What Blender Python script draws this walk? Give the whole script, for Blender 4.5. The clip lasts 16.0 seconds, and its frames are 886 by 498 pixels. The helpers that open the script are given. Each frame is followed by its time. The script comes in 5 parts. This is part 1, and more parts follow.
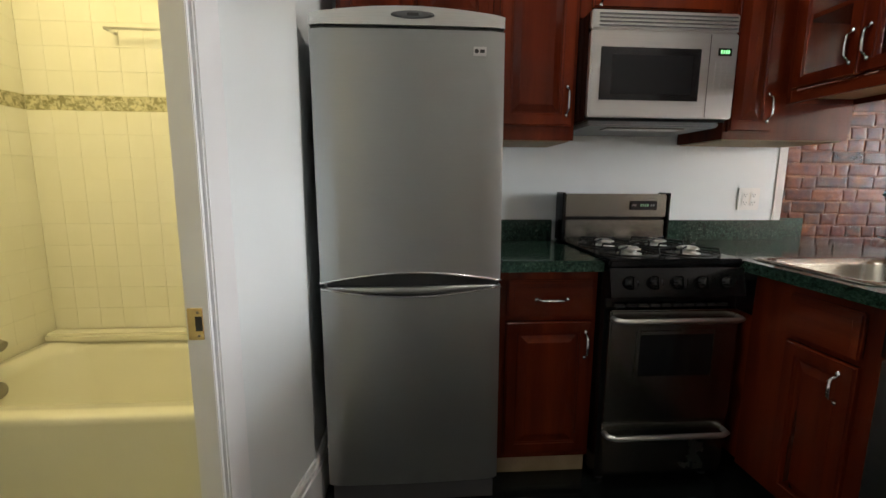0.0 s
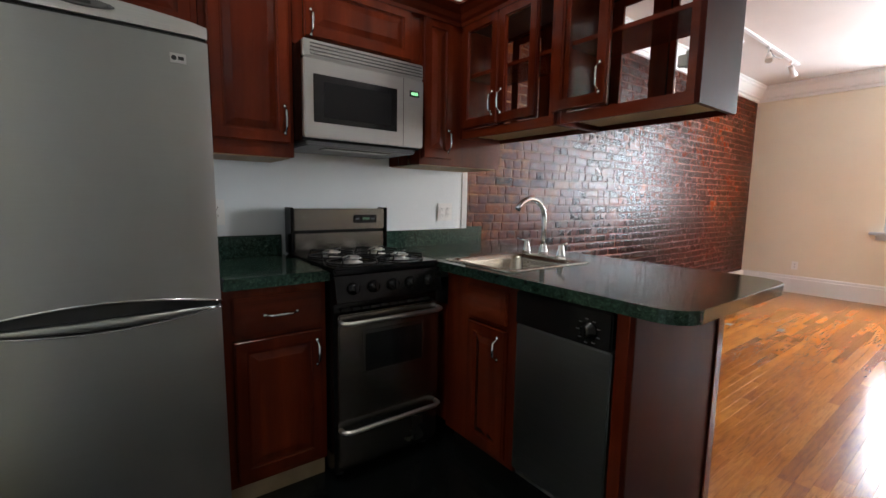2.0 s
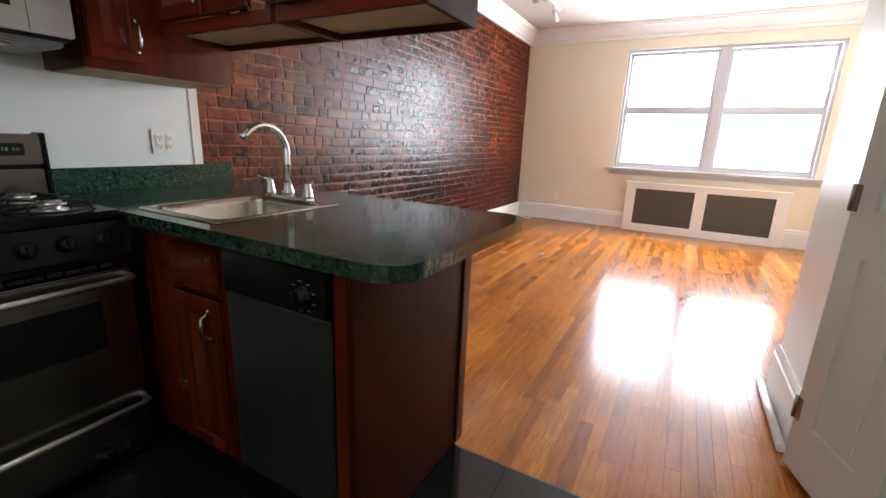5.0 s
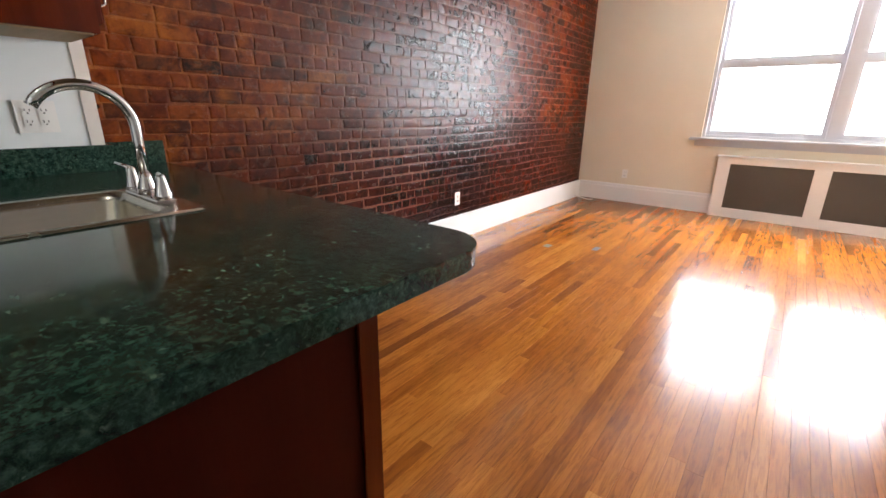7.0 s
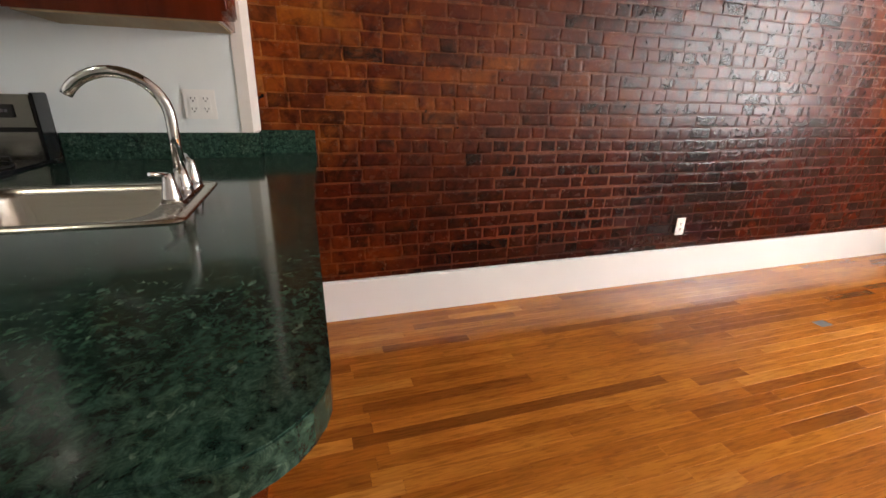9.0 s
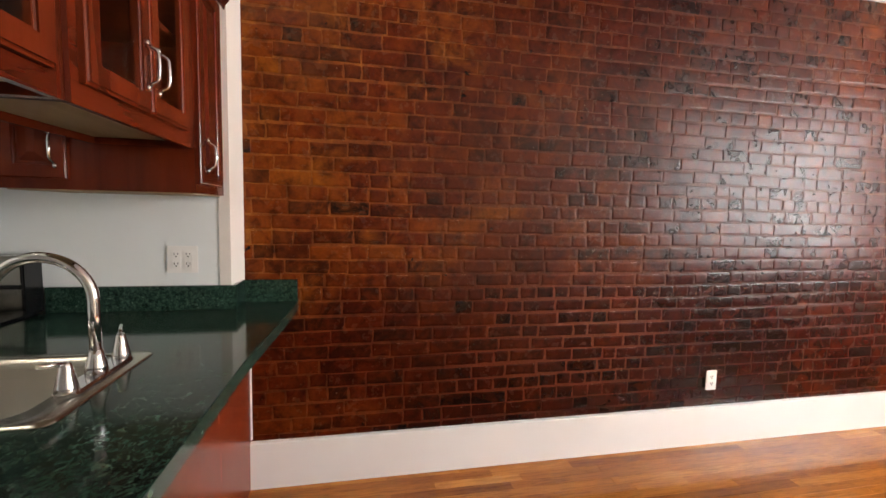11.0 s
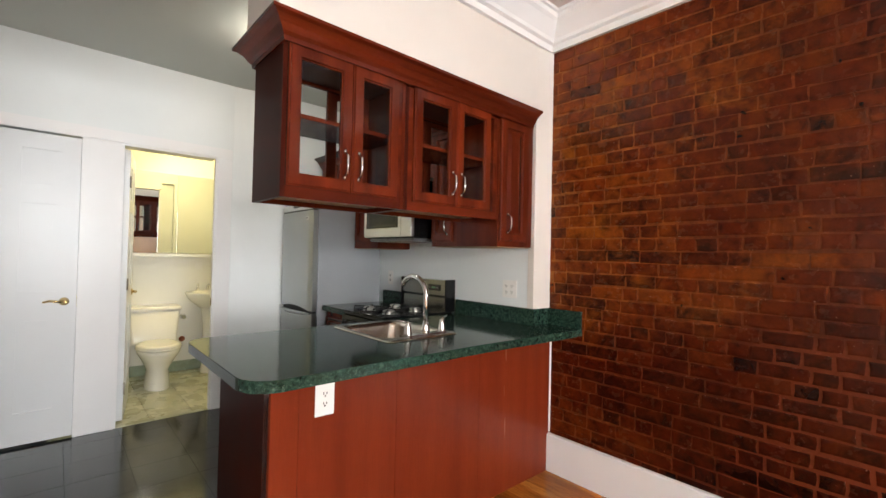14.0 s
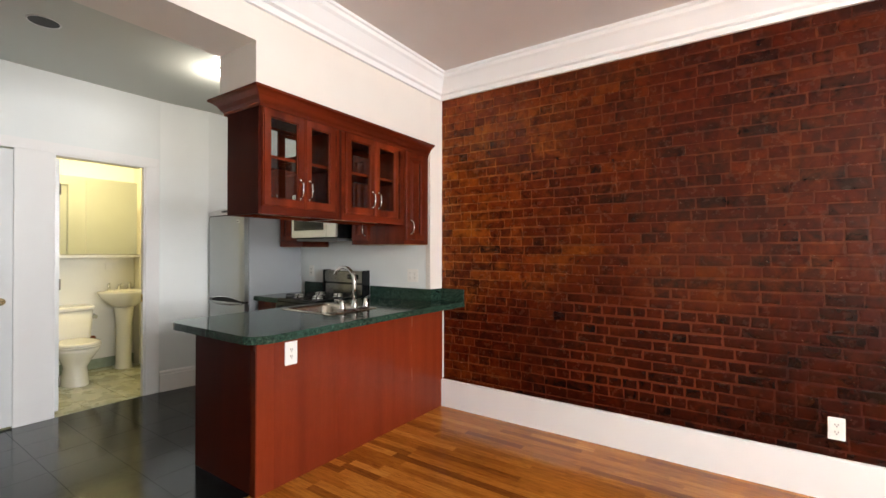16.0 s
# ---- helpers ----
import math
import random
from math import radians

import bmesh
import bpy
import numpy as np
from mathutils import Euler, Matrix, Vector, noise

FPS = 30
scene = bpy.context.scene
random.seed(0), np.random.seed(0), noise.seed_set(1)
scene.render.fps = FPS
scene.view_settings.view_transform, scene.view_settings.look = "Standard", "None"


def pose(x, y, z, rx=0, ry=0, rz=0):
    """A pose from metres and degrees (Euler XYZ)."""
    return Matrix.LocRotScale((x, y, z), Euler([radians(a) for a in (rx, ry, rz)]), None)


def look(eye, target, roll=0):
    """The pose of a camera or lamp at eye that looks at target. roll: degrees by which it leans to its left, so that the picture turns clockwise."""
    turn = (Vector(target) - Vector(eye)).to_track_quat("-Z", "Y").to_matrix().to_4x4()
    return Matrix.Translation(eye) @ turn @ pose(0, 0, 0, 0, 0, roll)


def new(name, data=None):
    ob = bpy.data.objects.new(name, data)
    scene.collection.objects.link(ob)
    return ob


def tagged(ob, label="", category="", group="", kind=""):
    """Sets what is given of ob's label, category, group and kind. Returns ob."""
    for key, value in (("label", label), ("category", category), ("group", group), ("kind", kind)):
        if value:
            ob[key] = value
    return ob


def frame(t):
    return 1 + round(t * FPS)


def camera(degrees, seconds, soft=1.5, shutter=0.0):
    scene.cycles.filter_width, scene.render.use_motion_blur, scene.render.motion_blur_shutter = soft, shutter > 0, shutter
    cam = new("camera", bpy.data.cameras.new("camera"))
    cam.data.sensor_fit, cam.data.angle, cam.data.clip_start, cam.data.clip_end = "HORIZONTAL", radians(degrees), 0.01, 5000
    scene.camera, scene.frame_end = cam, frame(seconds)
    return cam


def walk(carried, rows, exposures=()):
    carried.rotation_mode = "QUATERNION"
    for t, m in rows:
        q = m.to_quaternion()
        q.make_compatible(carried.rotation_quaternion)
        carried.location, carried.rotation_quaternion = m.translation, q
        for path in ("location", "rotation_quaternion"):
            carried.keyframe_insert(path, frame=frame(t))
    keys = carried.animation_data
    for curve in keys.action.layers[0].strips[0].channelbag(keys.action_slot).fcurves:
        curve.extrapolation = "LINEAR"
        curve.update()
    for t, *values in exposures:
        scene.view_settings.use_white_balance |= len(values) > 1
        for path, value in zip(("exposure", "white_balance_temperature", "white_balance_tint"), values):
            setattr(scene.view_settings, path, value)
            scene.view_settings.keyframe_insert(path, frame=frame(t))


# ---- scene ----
cam = camera(91.9, 16.0)
PATH = [
    (0, (0.436, 0.457, 1.206), (0.578, 2.428, 0.898), 0.4),
    (0.5, (0.434, 0.424, 1.213), (0.955, 2.329, 0.893), 1.4),
    (1, (0.46, 0.387, 1.201), (1.283, 2.173, 0.836), 1.6),
    (1.5, (0.474, 0.377, 1.188), (1.525, 2.053, 0.896), 0.9),
    (2, (0.491, 0.345, 1.217), (1.685, 1.932, 0.984), 1.0),
    (2.5, (0.5, 0.34, 1.227), (1.753, 1.885, 1.025), 0.2),
    (3, (0.519, 0.333, 1.222), (1.865, 1.795, 0.996), 0.2),
    (3.5, (0.614, 0.314, 1.223), (2.063, 1.66, 0.921), 0.9),
    (4, (0.757, 0.289, 1.2), (2.359, 1.406, 0.77), 2.2),
    (4.2, (0.803, 0.296, 1.196), (2.496, 1.254, 0.731), 3.0),
    (6.3, (1.429, 0.401, 1.193), (3.072, 1.392, 0.628), -0.0),
    (6.5, (1.542, 0.4, 1.18), (3.138, 1.46, 0.606), -0.4),
    (7, (1.843, 0.401, 1.175), (3.332, 1.583, 0.556), 0.8),
    (7.5, (2.112, 0.413, 1.159), (3.307, 1.823, 0.396), 1.8),
    (8, (2.302, 0.476, 1.116), (3.224, 2.028, 0.257), 3.2),
    (8.5, (2.398, 0.537, 1.112), (3.065, 2.183, 0.193), 1.9),
    (9, (2.582, 0.559, 1.191), (3.166, 2.349, 0.515), 1.6),
    (9.2, (2.649, 0.557, 1.228), (3.247, 2.391, 0.7), 2.6),
    (11.3, (3.024, 0.679, 1.356), (3.31, 2.657, 1.289), 1.1),
    (11.5, (3.12, 0.728, 1.339), (3.136, 2.728, 1.346), 0.6),
    (12, (3.221, 0.782, 1.359), (2.682, 2.708, 1.369), -2.0),
    (12.5, (3.418, 0.703, 1.359), (2.366, 2.403, 1.408), -1.2),
    (13, (3.564, 0.573, 1.346), (2.323, 2.142, 1.388), -0.8),
    (13.5, (3.778, 0.473, 1.343), (2.369, 1.89, 1.413), -1.5),
    (14, (3.991, 0.393, 1.337), (2.504, 1.731, 1.369), 1.3),
    (14.5, (4.147, 0.208, 1.323), (2.752, 1.64, 1.383), -0.4),
    (15, (4.291, -0.001, 1.309), (3.053, 1.569, 1.331), -0.6),
    (15.5, (4.44, -0.187, 1.321), (3.284, 1.445, 1.321), -0.7),
    (16, (4.517, -0.369, 1.346), (3.4, 1.29, 1.355), 0.1),
]
# -- knobs: exposure, lamp powers, unit sizes --
EXPOSURES = [(0.0, -0.32, 6400, 10), (1.0, -0.45, 6250, 10), (2.0, -0.5, 6050, 10), (3.0, -0.48, 6050, 10), (4.0, -0.40, 6050, 10), (7.0, -0.35, 6200, 10), (8.5, -0.45, 6650, 11), (11.3, -0.46, 6800, 12), (13.0, -0.42, 6550, 10), (16.0, -0.42, 6550, 10)]
WINDOW_WATTS, WINDOW_SPREAD, BATH_WATTS, KITCHEN_WATTS = 480.0, 170.0, 35.0, 28.0
DOOR_AJAR, FRIDGE_Y = -17.0, 1.90
COURSE, BRICK_L = 0.0705, 0.19
walk(cam, [(t, look(eye, target, roll)) for t, eye, target, roll in PATH], EXPOSURES)

# ---- world, window light, bathroom lamp ----
world = bpy.data.worlds.new("sky")
scene.world = world
world.use_nodes = True
wn = world.node_tree
sky = wn.nodes.new("ShaderNodeTexSky")
sky.sky_type, sky.sun_disc, sky.sun_elevation, sky.sun_rotation = "NISHITA", False, radians(35), radians(200)
wn.links.new(sky.outputs[0], wn.nodes["Background"].inputs[0])
wn.nodes["Background"].inputs[1].default_value = 0.1


def lamp(name, kind, energy, color, m, **more):
    data = bpy.data.lights.new(name, kind)
    data.energy, data.color = energy, color
    for key, value in more.items():
        if key == "size":
            data.size = value
        elif key == "size_y":
            data.shape, data.size_y = "RECTANGLE", value
        elif key == "radius":
            data.shadow_soft_size = value
        elif key == "spread":
            data.spread = value
        elif key == "angle":
            data.angle = value
    ob = new(name, data)
    ob.matrix_basis = m
    return ob


lamp("sun", "SUN", 1.0, (1.0, 0.95, 0.88), look((0, 0, 10), (-2, 6, 4)), angle=radians(12))
lamp("window_daylight", "AREA", WINDOW_WATTS, (0.97, 0.985, 1.0), look((8.22, 0.11, 1.75), (0, 0.11, 1.2)), size=2.5, size_y=1.8, spread=radians(WINDOW_SPREAD))
lamp("kitchen_can", "POINT", KITCHEN_WATTS, (1.0, 0.925, 0.82), pose(1.15, 1.5, 2.70), radius=0.05)
lamp("bathroom_lamp", "POINT", BATH_WATTS, (1.0, 0.80, 0.36), pose(-0.85, 1.45, 2.35), radius=0.09)

# ---- materials ----
def mat(name, base, rough=0.5, metal=0.0, coat=0.0, spec=0.5):
    m = bpy.data.materials.new(name)
    m.use_nodes = True
    b = m.node_tree.nodes["Principled BSDF"]
    b.inputs["Base Color"].default_value = (*base, 1)
    b.inputs["Roughness"].default_value = rough
    b.inputs["Metallic"].default_value = metal
    b.inputs["Coat Weight"].default_value = coat
    b.inputs["Coat Roughness"].default_value = 0.12
    b.inputs["Specular IOR Level"].default_value = spec
    return m, m.node_tree, b


def place(nt, scale=(1, 1, 1)):
    """World position, stretched."""
    geo, mul = nt.nodes.new("ShaderNodeNewGeometry"), nt.nodes.new("ShaderNodeVectorMath")
    mul.operation = "MULTIPLY"
    mul.inputs[1].default_value = scale
    nt.links.new(geo.outputs["Position"], mul.inputs[0])
    return mul.outputs[0]


def noise_tex(nt, vec, scale, detail=4.0, rough=0.55, distort=0.0):
    n = nt.nodes.new("ShaderNodeTexNoise")
    n.inputs["Scale"].default_value, n.inputs["Detail"].default_value = scale, detail
    n.inputs["Roughness"].default_value, n.inputs["Distortion"].default_value = rough, distort
    if vec is not None:
        nt.links.new(vec, n.inputs["Vector"])
    return n.outputs["Fac"]


def ramp(nt, fac, stops):
    r = nt.nodes.new("ShaderNodeValToRGB")
    while len(r.color_ramp.elements) < len(stops):
        r.color_ramp.elements.new(0.5)
    for e, (p, c) in zip(r.color_ramp.elements, stops):
        e.position, e.color = p, (*c, 1) if len(c) == 3 else c
    nt.links.new(fac, r.inputs[0])
    return r.outputs[0]


def mixed(nt, a, b, fac, mode="MIX"):
    x = nt.nodes.new("ShaderNodeMix")
    x.data_type, x.blend_type = "RGBA", mode
    for sock, v in ((x.inputs[0], fac), (x.inputs[6], a), (x.inputs[7], b)):
        if isinstance(v, (int, float)):
            sock.default_value = v
        elif isinstance(v, tuple):
            sock.default_value = (*v, 1)
        else:
            nt.links.new(v, sock)
    return x.outputs[2]


def maths(nt, op, a, b=0.0, c=0.0):
    x = nt.nodes.new("ShaderNodeMath")
    x.operation = op
    for sock, v in zip(x.inputs, (a, b, c)):
        if isinstance(v, (int, float)):
            sock.default_value = v
        else:
            nt.links.new(v, sock)
    return x.outputs[0]


def bump(nt, b, height, strength=0.2, distance=0.002):
    n = nt.nodes.new("ShaderNodeBump")
    n.inputs["Strength"].default_value, n.inputs["Distance"].default_value = strength, distance
    nt.links.new(height, n.inputs["Height"])
    nt.links.new(n.outputs[0], b.inputs["Normal"])


def spread(nt, b, fac, lo, hi):
    r = nt.nodes.new("ShaderNodeMapRange")
    r.inputs["To Min"].default_value, r.inputs["To Max"].default_value = lo, hi
    nt.links.new(fac, r.inputs["Value"])
    nt.links.new(r.outputs[0], b.inputs["Roughness"])


def paint(name, base, rough=0.5, wear=0.06, grain=0.25):
    """Rolled wall or trim paint: faint clouding, roller stipple."""
    m, nt, b = mat(name, base, rough)
    v = place(nt)
    cloud = noise_tex(nt, v, 1.6, 5)
    dark = tuple(c * (1 - wear) for c in base)
    nt.links.new(ramp(nt, cloud, [(0.3, dark), (0.7, base)]), b.inputs["Base Color"])
    bump(nt, b, noise_tex(nt, v, 260, 3), grain, 0.0006)
    spread(nt, b, noise_tex(nt, v, 2.5, 3), rough - 0.03, rough + 0.05)
    return m


def wood(name, dark, light, axis, rough=0.15, coat=0.0):
    """Stained cabinet wood, grain along the axis."""
    m, nt, b = mat(name, dark, rough, 0, coat, 0.27)
    scale = [1, 1, 1]
    scale["xyz".index(axis)] = 0.07
    v = place(nt, tuple(scale))
    info = nt.nodes.new("ShaderNodeObjectInfo")
    shift = nt.nodes.new("ShaderNodeVectorMath")
    nt.links.new(v, shift.inputs[0])
    nt.links.new(info.outputs["Random"], shift.inputs[1])
    broad = noise_tex(nt, shift.outputs[0], 9, 4, 0.5, 0.3)
    fine = noise_tex(nt, shift.outputs[0], 160, 3, 0.6)
    col = ramp(nt, broad, [(0.28, dark), (0.72, light)])
    piece = ramp(nt, info.outputs["Random"], [(0.0, (0.72, 0.66, 0.66)), (0.5, (0.95, 0.95, 0.95)), (1.0, (1.18, 1.22, 1.15))])
    col = mixed(nt, col, piece, 0.85, "MULTIPLY")
    nt.links.new(mixed(nt, col, ramp(nt, fine, [(0.35, (0.86, 0.83, 0.83)), (0.6, (1, 1, 1))]), 0.5, "MULTIPLY"), b.inputs["Base Color"])
    bump(nt, b, fine, 0.05, 0.0003)
    spread(nt, b, broad, rough - 0.03, rough + 0.06)
    return m


CHERRY_V = wood("cherry_vertical", (0.052, 0.0068, 0.0026), (0.136, 0.0195, 0.0056), "z")
CHERRY_H = wood("cherry_across_y", (0.052, 0.0068, 0.0026), (0.136, 0.0195, 0.0056), "y")
CHERRY_X = wood("cherry_across_x", (0.052, 0.0068, 0.0026), (0.136, 0.0195, 0.0056), "x")
PANEL_WOOD = wood("peninsula_veneer", (0.110, 0.0140, 0.0048), (0.145, 0.0200, 0.0065), "z", 0.24, 0.12)
# the cherry again, darker: the end panels' shade is put into its colour
SHADED_CHERRY = wood("cherry_shaded", (0.032, 0.0045, 0.0024), (0.048, 0.0068, 0.0032), "z", 0.36)
SHADED_CHERRY.node_tree.nodes["Principled BSDF"].inputs["Specular IOR Level"].default_value = 0.04
BARE_PLY = wood("cabinet_underside", (0.30, 0.22, 0.13), (0.42, 0.32, 0.20), "y", 0.6, 0)
DARK_IN = wood("cabinet_inside", (0.045, 0.013, 0.008), (0.085, 0.024, 0.013), "z", 0.45, 0.1)

WALL_WHITE = paint("kitchen_white", (0.75, 0.785, 0.785), 0.42)
WALL_CREAM = paint("living_cream", (0.77, 0.705, 0.575), 0.5)
SOFFIT = paint("soffit_cream", (0.70, 0.655, 0.60), 0.5)
CEILING = paint("ceiling_white", (0.64, 0.59, 0.56), 0.6)
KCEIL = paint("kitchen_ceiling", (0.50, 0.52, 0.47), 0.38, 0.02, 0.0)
TRIM = paint("trim_white", (0.80, 0.80, 0.80), 0.3, 0.05, 0.1)
# white trim greyed for the window, its backlit shade held in the colour
BACKLIT_TRIM = paint("backlit_trim", (0.50, 0.50, 0.53), 0.35, 0.05, 0.1)
DOOR_PAINT = paint("door_white", (0.69, 0.71, 0.72), 0.30, 0.05, 0.12)
PLASTIC = mat("white_plastic", (0.80, 0.79, 0.76), 0.35)[0]
SLOT = mat("dark_slot", (0.02, 0.02, 0.02), 0.6)[0]
CHROME = mat("chrome", (0.75, 0.75, 0.76), 0.09, 1.0)[0]
BRASS = mat("brass", (0.72, 0.56, 0.28), 0.2, 1.0)[0]
BLACK_GLASS = mat("black_glass", (0.012, 0.012, 0.013), 0.12)[0]
BLACK_ENAMEL = mat("black_enamel", (0.006, 0.006, 0.0065), 0.2, 0, 0.0, 0.35)[0]
CAST_IRON = mat("cast_iron", (0.010, 0.010, 0.010), 0.6, 0, 0.0, 0.2)[0]
BURNER = mat("burner_cap", (0.62, 0.61, 0.58), 0.3, 1.0)[0]
PORCELAIN = mat("porcelain", (0.82, 0.80, 0.74), 0.12, 0, 0.3)[0]
TUB = mat("tub_enamel", (0.80, 0.78, 0.66), 0.16, 0, 0.3)[0]
GREY_PLASTIC = mat("grey_plastic", (0.10, 0.10, 0.105), 0.4)[0]


def steel(name, base, rough, along, marks=1.0):
    """Brushed stainless steel, brush marks along one axis."""
    m, nt, b = mat(name, base, rough, 1.0)
    scale = [1, 1, 1]
    scale["xyz".index(along)] = 0.01
    v = place(nt, tuple(scale))
    line = noise_tex(nt, v, 420, 3, 0.6)
    smear = noise_tex(nt, place(nt), 3.5, 5)
    nt.links.new(mixed(nt, base, ramp(nt, line, [(0.3, tuple(c * 0.82 for c in base)), (0.7, base)]), 0.6 * marks), b.inputs["Base Color"])
    spread(nt, b, smear, rough - 0.06, rough + 0.08)
    bump(nt, b, line, 0.05 * marks, 0.0002)
    return m


STEEL_FRIDGE = steel("fridge_steel", (0.40, 0.41, 0.405), 0.33, "x", 0.3)
lie = STEEL_FRIDGE.node_tree.nodes.new("ShaderNodeTangent")
lie.direction_type, lie.axis = "RADIAL", "Z"
lie_on = STEEL_FRIDGE.node_tree.nodes["Principled BSDF"]
STEEL_FRIDGE.node_tree.links.new(lie.outputs[0], lie_on.inputs["Tangent"])
lie_on.inputs["Anisotropic"].default_value, lie_on.inputs["Anisotropic Rotation"].default_value = 0.5, 0.25
STEEL_GREY = paint("fridge_side_paint", (0.27, 0.28, 0.30), 0.10, 0.03, 0.0)
STEEL_RANGE = steel("range_steel", (0.30, 0.29, 0.26), 0.24, "x")
STEEL_MW = steel("microwave_steel", (0.70, 0.70, 0.69), 0.36, "x")
STEEL_DW = steel("dishwasher_steel", (0.26, 0.27, 0.28), 0.32, "y")
STEEL_SINK = steel("sink_steel", (0.56, 0.53, 0.47), 0.24, "x")

glass_mat, gnt, gb = mat("clear_glass", (0.92, 0.94, 0.94), 0.02)
gb.inputs["Transmission Weight"].default_value = 1.0
gb.inputs["IOR"].default_value = 1.1
gb.inputs["Roughness"].default_value = 0.0
GLASS = glass_mat
MIRROR = mat("mirror", (0.88, 0.89, 0.88), 0.015, 1.0)[0]

CLOCK = mat("dim_clock", (0.10, 0.22, 0.12), 0.4)[0]
DISPLAY = bpy.data.materials.new("lit_display")
DISPLAY.use_nodes = True
DISPLAY.node_tree.nodes["Principled BSDF"].inputs["Emission Color"].default_value = (0.15, 1.0, 0.25, 1)
DISPLAY.node_tree.nodes["Principled BSDF"].inputs["Emission Strength"].default_value = 1.2


def laminate():
    """Green marbled laminate: cloudy dark green with fine paler flecks."""
    m, nt, b = mat("green_laminate", (0.02, 0.05, 0.04), 0.12, 0, 0.0, 0.27)
    v = place(nt)
    big = noise_tex(nt, v, 52, 9, 0.78, 0.8)
    col = ramp(nt, big, [(0.34, (0.006, 0.017, 0.013)), (0.48, (0.012, 0.032, 0.024)), (0.58, (0.030, 0.062, 0.045)), (0.69, (0.082, 0.130, 0.095))])
    cloud = ramp(nt, noise_tex(nt, v, 7, 4, 0.6, 0.3), [(0.32, (0.62, 0.64, 0.64)), (0.62, (1.02, 1.02, 0.98))])
    col = mixed(nt, col, cloud, 0.9, "MULTIPLY")
    fleck = ramp(nt, noise_tex(nt, place(nt, (1.0, 0.6, 1.0)), 95, 5, 0.65, 0.2), [(0.50, (0, 0, 0)), (0.66, (1, 1, 1))])
    col = mixed(nt, col, (0.050, 0.100, 0.072), maths(nt, "MULTIPLY", fleck, 0.55))
    chip = ramp(nt, noise_tex(nt, place(nt, (1.0, 0.55, 1.0)), 58, 3, 0.55, 0.5), [(0.655, (0, 0, 0)), (0.71, (1, 1, 1))])
    col = mixed(nt, col, (0.15, 0.22, 0.17), maths(nt, "MULTIPLY", chip, 0.5))
    dark = ramp(nt, noise_tex(nt, v, 60, 4, 0.6, 0.6), [(0.36, (0.25, 0.3, 0.3)), (0.5, (1, 1, 1))])
    nt.links.new(mixed(nt, col, dark, 0.8, "MULTIPLY"), b.inputs["Base Color"])
    spread(nt, b, noise_tex(nt, v, 6, 5), 0.06, 0.13)
    return m


LAMINATE = laminate()


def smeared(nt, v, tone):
    """Varnish and brick dust rubbed over bricks and joints alike, times the tone and light level from zones."""
    mask = ramp(nt, noise_tex(nt, v, 7, 8, 0.72, 0.9), [(0.42, (0, 0, 0)), (0.60, (1, 1, 1))])
    warm = ramp(nt, noise_tex(nt, v, 2.2, 5, 0.6), [(0.34, (0.058, 0.0075, 0.0024)), (0.50, (0.090, 0.0155, 0.0034)), (0.66, (0.145, 0.0360, 0.0060))])
    tone = mixed(nt, tone, warm, maths(nt, "MULTIPLY", mask, 0.74))
    blot = ramp(nt, noise_tex(nt, v, 16, 5, 0.6, 0.4), [(0.30, (0.40, 0.34, 0.40)), (0.47, (1, 1, 1)), (0.70, (1.4, 1.5, 1.25))])
    tone = mixed(nt, tone, blot, 0.95, "MULTIPLY")
    pit = ramp(nt, noise_tex(nt, place(nt, (0.8, 1.0, 1.0)), 21, 2, 0.5, 0.3), [(0.235, (0.05, 0.05, 0.05)), (0.262, (1, 1, 1))])
    tone = mixed(nt, tone, pit, 1.0, "MULTIPLY")
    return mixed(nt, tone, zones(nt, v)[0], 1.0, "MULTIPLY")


def smooth(nt, value, lo, hi):
    r = nt.nodes.new("ShaderNodeMapRange")
    r.interpolation_type = "SMOOTHSTEP"
    r.inputs["From Min"].default_value, r.inputs["From Max"].default_value = lo, hi
    nt.links.new(value, r.inputs["Value"])
    return r.outputs[0]


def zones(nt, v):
    """Brick tone along the wall, amber near the kitchen, crimson low down, with light falloff put into the colour; and
    the repointed patch.
    """
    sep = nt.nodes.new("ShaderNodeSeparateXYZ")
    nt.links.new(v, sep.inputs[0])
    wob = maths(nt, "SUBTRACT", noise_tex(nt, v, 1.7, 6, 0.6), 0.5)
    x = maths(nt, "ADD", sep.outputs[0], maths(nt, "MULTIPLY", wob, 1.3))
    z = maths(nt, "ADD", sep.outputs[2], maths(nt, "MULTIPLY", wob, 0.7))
    # bright, dim and window-end light levels ride on the brick tint here
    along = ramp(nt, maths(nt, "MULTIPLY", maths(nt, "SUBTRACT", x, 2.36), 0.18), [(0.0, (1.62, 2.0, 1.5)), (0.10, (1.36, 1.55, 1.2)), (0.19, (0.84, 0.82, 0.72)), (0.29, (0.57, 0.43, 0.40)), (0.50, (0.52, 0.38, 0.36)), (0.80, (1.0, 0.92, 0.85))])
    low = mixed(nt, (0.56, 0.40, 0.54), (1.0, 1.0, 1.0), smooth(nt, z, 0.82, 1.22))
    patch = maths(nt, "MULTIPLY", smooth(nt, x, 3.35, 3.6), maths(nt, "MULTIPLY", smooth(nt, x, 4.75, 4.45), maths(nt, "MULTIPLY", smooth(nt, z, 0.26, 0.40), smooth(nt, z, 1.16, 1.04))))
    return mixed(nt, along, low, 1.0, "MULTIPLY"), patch


